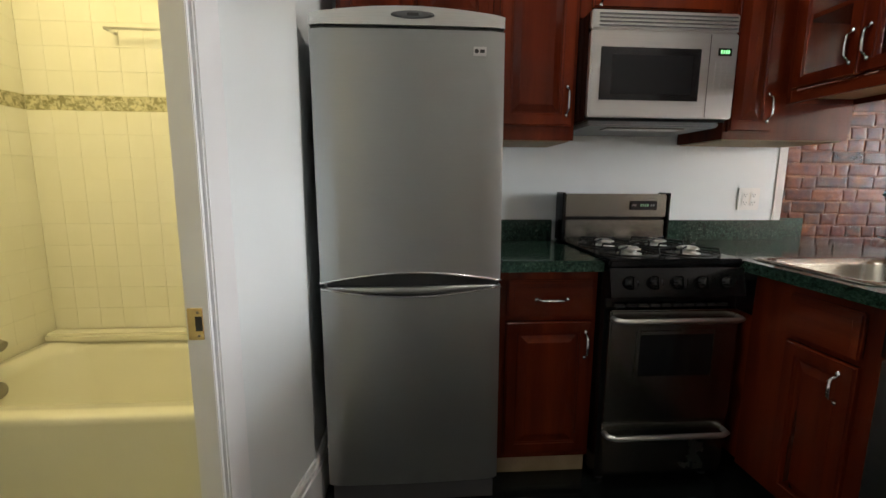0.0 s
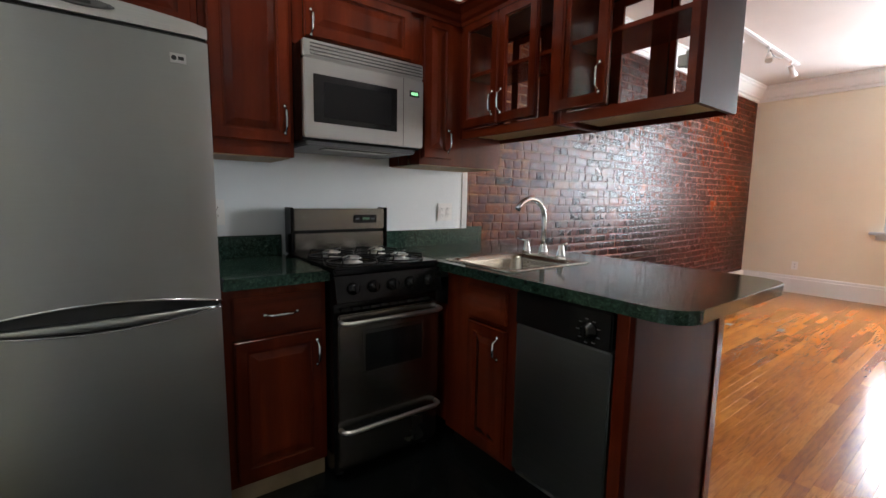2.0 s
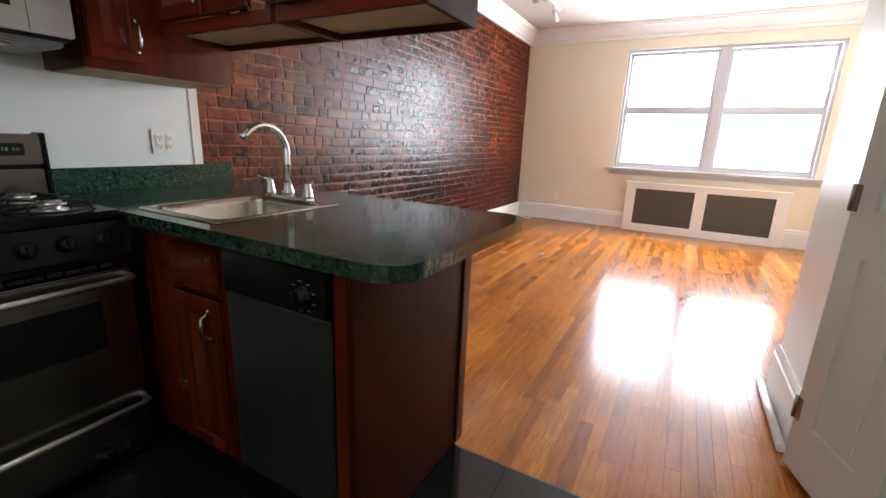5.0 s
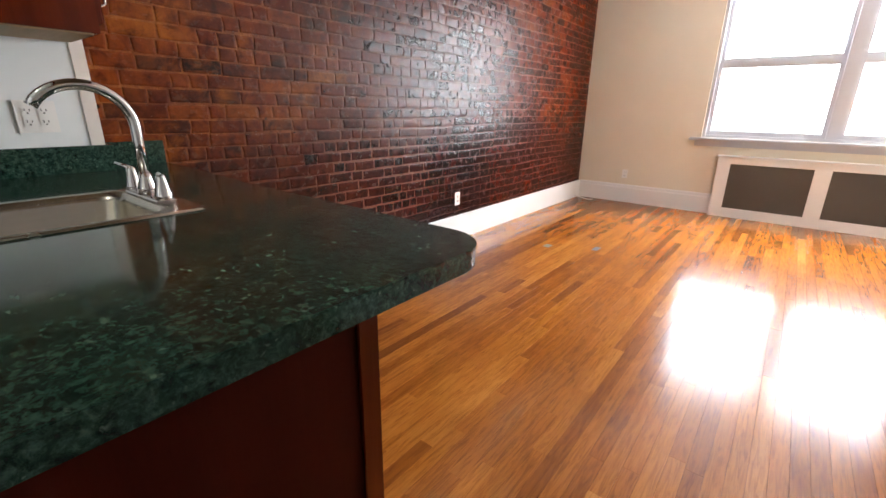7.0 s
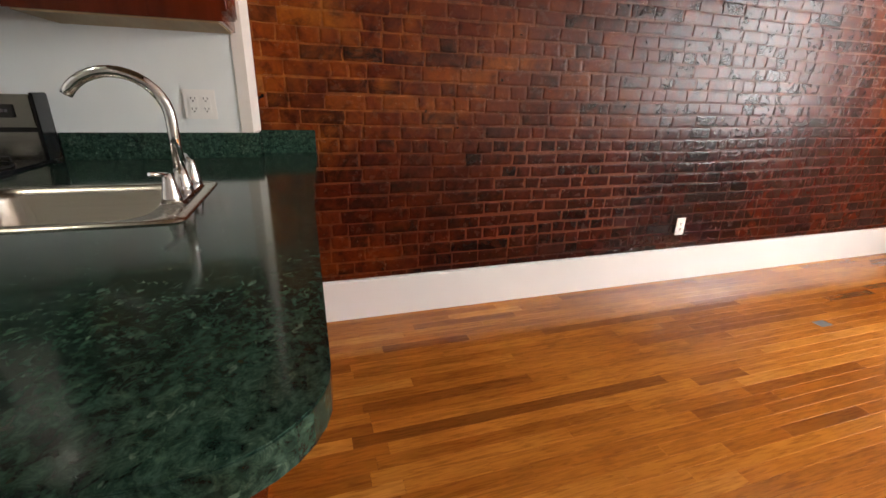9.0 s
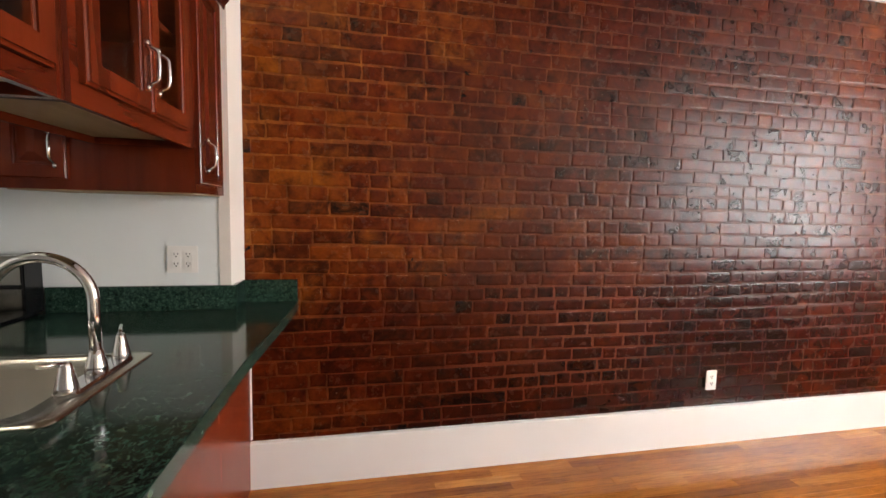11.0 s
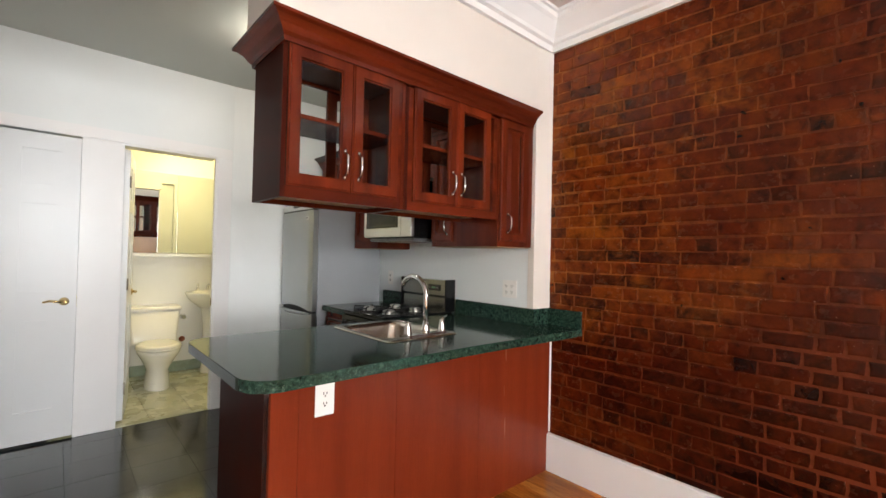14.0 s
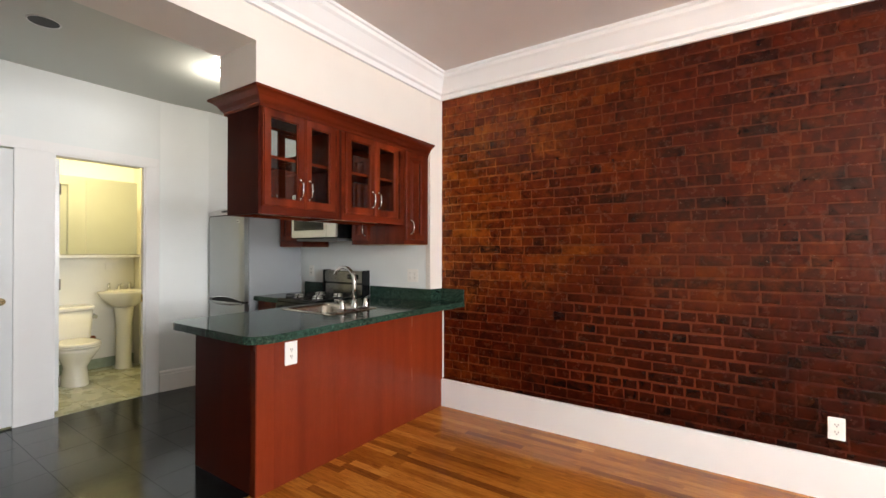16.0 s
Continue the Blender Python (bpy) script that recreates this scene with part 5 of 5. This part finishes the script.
blamp = thing("bathroom_ceiling_lamp", (-0.85, 1.45, KC), "small ceiling lamp holder in the bathroom", "ceiling light")
part("canopy", lathe(bmesh.new(), (-0.85, 1.45, KC - 0.05), [(0.02, 0), (0.06, 0.02), (0.065, 0.05)], 20), TRIM, blamp)
part("stem", tube(bmesh.new(), [(-0.85, 1.45, KC - 0.05), (-0.85, 1.45, 2.46)], 0.008, 8), TRIM, blamp)

# ---- pieces: tiles, boards, bricks ----
def piece_mesh(name, sx, sy, sz, bev, material):
    """Slab centred in x and y with its top at z = 0."""
    bm = bmesh.new()
    b = bev
    top = [bm.verts.new((x, y, 0)) for x, y in ((-sx / 2 + b, -sy / 2 + b), (sx / 2 - b, -sy / 2 + b), (sx / 2 - b, sy / 2 - b), (-sx / 2 + b, sy / 2 - b))]
    rim = [bm.verts.new((x, y, -b)) for x, y in ((-sx / 2, -sy / 2), (sx / 2, -sy / 2), (sx / 2, sy / 2), (-sx / 2, sy / 2))]
    low_ = [bm.verts.new((x, y, -sz)) for x, y in ((-sx / 2, -sy / 2), (sx / 2, -sy / 2), (sx / 2, sy / 2), (-sx / 2, sy / 2))]
    bm.faces.new(top)
    for i in range(4):
        j = (i + 1) % 4
        bm.faces.new((rim[i], rim[j], top[j], top[i]))
        bm.faces.new((low_[i], low_[j], rim[j], rim[i]))
    me = bpy.data.meshes.new(name)
    bm.to_mesh(me)
    bm.free()
    me.materials.append(material)
    return me


def lay(me, name, parent, m):
    ob = new(name, me)
    ob.parent = parent
    ob.matrix_basis = Matrix.Translation(-HOME[parent]) @ m
    return ob


def append_slab(verts, faces, m, sx, sy, sz, b):
    k = len(verts)
    for x, y, z in ((-1, -1, 0), (1, -1, 0), (1, 1, 0), (-1, 1, 0)):
        verts.append(m @ Vector((x * (sx / 2 - b), y * (sy / 2 - b), 0)))
    for x, y in ((-1, -1), (1, -1), (1, 1), (-1, 1)):
        verts.append(m @ Vector((x * sx / 2, y * sy / 2, -b)))
    for x, y in ((-1, -1), (1, -1), (1, 1), (-1, 1)):
        verts.append(m @ Vector((x * sx / 2, y * sy / 2, -sz)))
    faces.append((k, k + 1, k + 2, k + 3))
    for i in range(4):
        j = (i + 1) % 4
        faces.append((k + 4 + i, k + 4 + j, k + j, k + i))
        faces.append((k + 8 + i, k + 8 + j, k + 4 + j, k + 4 + i))


def joined(name, verts, faces, material, parent, label):
    me = bpy.data.meshes.new(name)
    me.from_pydata([v - HOME[parent] for v in verts], [], faces)
    me.materials.append(material)
    ob = new(name, me)
    ob.parent = parent
    return tagged(ob, label, kind="stuff")


rnd = random.Random(7)
kfloor = solid("floor_kitchen", boxes((-0.06, 2.31, SY - 0.06, 2.585, -0.014, -0.007)), GROUT_DARK, "black tiled kitchen floor", "floor")
T = 0.305
tile = piece_mesh("tile", T - 0.0012, T - 0.0012, 0.008, 0.0006, SLATE)
x = 2.31
while x > 0.0:
    wx = min(T, x + 0.0)
    y = 0.763 - 4 * T
    while y < 2.585:
        ya, yb = max(y, SY - 0.05), min(y + T, 2.585)
        if yb - ya > 0.02:
            if wx > T - 0.01 and yb - ya > T - 0.01:
                me = tile
            else:
                me = piece_mesh("tile_cut", wx - 0.0012, yb - ya - 0.0012, 0.008, 0.0006, SLATE)
            lay(me, "tile", kfloor, pose(x - wx / 2, (ya + yb) / 2, rnd.uniform(-0.0001, 0.0001), rnd.uniform(-0.03, 0.03), rnd.uniform(-0.03, 0.03)))
        y += T
    x -= T
solid("floor_threshold", boxes((2.308, 2.318, SY, 0.975, -0.012, 0.001), bevel=0.001), mat("threshold", (0.05, 0.035, 0.02), 0.5)[0], "dark strip between tile and boards", "threshold")

bfloor = solid("floor_bath", boxes((-1.5, -0.06, 0.4, 1.86, -0.014, -0.007)), GROUT_PALE, "pale stone-tiled bathroom floor", "floor")
btile = piece_mesh("tile_bath", 0.297, 0.297, 0.008, 0.002, BATH_TILE)
for i in range(5):
    for j in range(5):
        if i * 0.3 - 1.5 + 0.3 <= 0.02:
            lay(btile, "tile", bfloor, pose(-1.35 + 0.3 * i, 0.52 + 0.3 * j, rnd.uniform(0, 0.0006)))
solid("trim_bath_threshold", boxes((-0.06, 0.002, 0.75, 1.372, -0.012, 0.004), bevel=0.002), BATH_TILE, "pale stone doorway threshold", "threshold")
solid("baseboard_bath", boxes((-1.5, -1.488, 0.4, 1.85, 0, 0.11), bevel=0.003), SKIRT_TILE, "grey-green stone skirting in the bathroom", "baseboard")


def tiled(parent, material, origin, u, v, normal, nu, nv, size_u, size_v, name):
    me = piece_mesh(name, size_u - 0.0008, size_v - 0.0008, 0.006, 0.0004, material)
    rot = Matrix((u, v, normal)).transposed().to_4x4()
    for i in range(nu):
        for j in range(nv):
            p = Vector(origin) + Vector(u) * (i + 0.5) * size_u + Vector(v) * (j + 0.5) * size_v
            lay(me, name, parent, Matrix.Translation(p + Vector(normal) * rnd.uniform(0.002, 0.0022)) @ rot)


bn = bpy.data.objects["wall_bath_north"]
bw = bpy.data.objects["wall_tub_end"]
tiled(bn, WALL_TILE, (-1.33, 2.63, 0.475), (1, 0, 0), (0, 0, 1), (0, -1, 0), 11, 10, 0.109, 0.1045, "wall_tile")
tiled(bn, WALL_TILE, (-1.33, 2.63, 1.59), (1, 0, 0), (0, 0, 1), (0, -1, 0), 11, 11, 0.109, 0.106, "wall_tile")
tiled(bn, BORDER_TILE, (-1.33, 2.63, 1.522), (1, 0, 0), (0, 0, 1), (0, -1, 0), 8, 1, 0.150, 0.066, "border_tile")
tiled(bw, WALL_TILE, (-1.33, 2.625, 0.475), (0, -1, 0), (0, 0, 1), (1, 0, 0), 7, 10, 0.106, 0.1045, "wall_tile")
tiled(bw, WALL_TILE, (-1.33, 2.625, 1.59), (0, -1, 0), (0, 0, 1), (1, 0, 0), 7, 11, 0.106, 0.106, "wall_tile")
tiled(bw, BORDER_TILE, (-1.33, 2.625, 1.522), (0, -1, 0), (0, 0, 1), (1, 0, 0), 5, 1, 0.153, 0.066, "border_tile")

# oak strip floor, boards along x
lfloor = solid("floor_living", boxes((2.318, WX, -1.7, BRY, -0.014, -0.012), (1.4, 3.7, -1.4, SY - 0.06, -0.013, -0.0118)), mat("board_gap", (0.03, 0.012, 0.005), 0.8)[0], "varnished oak strip floor", "floor")
BW = 0.057
verts, faces, placed = [], [], 0
boards = {}
y = BRY
while y > -1.7:
    x = 2.318 + (0 if y > SY else -0.9)
    first = True
    while x < WX:
        L = round(rnd.choice((0.3, 0.45, 0.6, 0.75, 0.9, 1.1, 1.4)) * (rnd.uniform(0.3, 1) if first else 1), 2)
        first = False
        L = min(L, WX - x)
        m = pose(x + L / 2, y - BW / 2, rnd.uniform(-0.00004, 0.00003), rnd.uniform(-0.03, 0.03), 0)
        if placed < 300 and 2.3 < x and x + L / 2 < 5.6 and 0.35 < y:
            key = round(L, 2)
            if key not in boards:
                boards[key] = piece_mesh("board", key - 0.0006, BW - 0.0007, 0.01, 0.0002, OAK)
            lay(boards[key], "board", lfloor, m)
            placed += 1
        else:
            append_slab(verts, faces, m, L - 0.0006, BW - 0.0007, 0.01, 0.0002)
        x += L
    y -= BW
joined("boards", verts, faces, OAK_JOINED, lfloor, "varnished oak boards")
solid("floor_patch", boxes((5.33, 5.42, 1.95, 2.01, 0.0008, 0.0012)), GREY_PLASTIC, "grey filler patch on the oak floor", "floor patch", "object")
solid("floor_patch", boxes((5.52, 5.64, 1.58, 1.63, 0.0008, 0.0012)), GREY_PLASTIC, "grey filler patch on the oak floor", "floor patch", "object")

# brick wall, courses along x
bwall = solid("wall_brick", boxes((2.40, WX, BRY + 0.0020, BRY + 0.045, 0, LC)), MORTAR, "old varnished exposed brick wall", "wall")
CH, BL = COURSE, BRICK_L


def brick_mesh(w, h, seed, material):
    r = random.Random(seed)
    bm, rings = bmesh.new(), []
    def j(a):
        return r.uniform(-a, a)
    pts = [(-w / 2, -h / 2), (0, -h / 2), (w / 2, -h / 2), (w / 2, 0), (w / 2, h / 2), (0, h / 2), (-w / 2, h / 2), (-w / 2, 0)]
    jit = [(j(0.0035), j(0.0024)) for _ in pts]
    for inset, dep in ((0.0, 0.012), (0.0008, 0.0003), (0.008, -0.0006)):
        row = []
        for (px, pz), (ax, az) in zip(pts, jit):
            kx, kz = (w / 2 - inset) / (w / 2), (h / 2 - inset) / (h / 2)
            row.append(bm.verts.new((px * kx + ax, dep + (j(0.00012) if inset > 0.002 else 0), pz * kz + az)))
        rings.append(row)
    for a, b in zip(rings, rings[1:]):
        for i in range(8):
            bm.faces.new((a[i], a[(i + 1) % 8], b[(i + 1) % 8], b[i]))
    c = bm.verts.new((j(0.01), -0.0008 + j(0.0001), 0))
    for i in range(8):
        bm.faces.new((rings[-1][i], rings[-1][(i + 1) % 8], c))
    bmesh.ops.recalc_face_normals(bm, faces=bm.faces[:])
    me = bpy.data.meshes.new("brick")
    bm.to_mesh(me)
    bm.free()
    me.materials.append(material)
    return me


WIDE = [BL * k for k in (0.84, 0.88, 0.92, 0.95, 0.98, 1.0, 1.0, 1.03, 1.06, 1.1)]
NARROW = [BL * k for k in (0.44, 0.47, 0.5, 0.5, 0.54)]
stretchers = [(w, brick_mesh(w - 0.0065, CH - 0.008, s, BRICK)) for s, w in enumerate(WIDE)]
headers = [(w, brick_mesh(w - 0.0065, CH - 0.008, 20 + s, BRICK)) for s, w in enumerate(NARROW)]
verts, faces, placed, row = [], [], 0, 0
z = 0.195
while z + CH < LC - 0.1:
    header_row = row % 7 == 3
    x = 2.40 - rnd.uniform(0, BL * 0.9)
    while x < WX - 0.01:
        w, me = rnd.choice(headers if header_row or rnd.random() < 0.34 else stretchers)
        xa, xb = max(x, 2.402), min(x + w, WX - 0.003)
        if xb - xa > 0.03:
            full = xb - xa > w - 0.002
            wave = 0.005 * math.sin(x * 1.7 + row * 0.35) + 0.003 * math.sin(x * 4.1 + row)
            m = pose((xa + xb) / 2, BRY + rnd.uniform(-0.0012, 0.0008), z + CH / 2 + wave + rnd.uniform(-0.0025, 0.0025), rnd.uniform(-0.9, 0.9), rnd.uniform(-0.7, 0.7), rnd.uniform(-0.45, 0.45))
            # the repointed patch has wider joints
            if 3.5 < x < 4.6 and 0.35 < z < 1.1:
                m = m @ Matrix.Diagonal((0.965, 1, 0.91, 1))
            if full and placed < 300 and 2.36 < x < 4.4 and 0.25 < z < 2.2:
                lay(me, "brick", bwall, m)
                placed += 1
            else:
                k = len(verts)
                s = Matrix.Diagonal(((xb - xa) / w, 1, 1, 1))
                verts += [m @ s @ v.co for v in me.vertices]
                faces += [tuple(k + i for i in p.vertices) for p in me.polygons]
        x += w
    z += CH
    row += 1
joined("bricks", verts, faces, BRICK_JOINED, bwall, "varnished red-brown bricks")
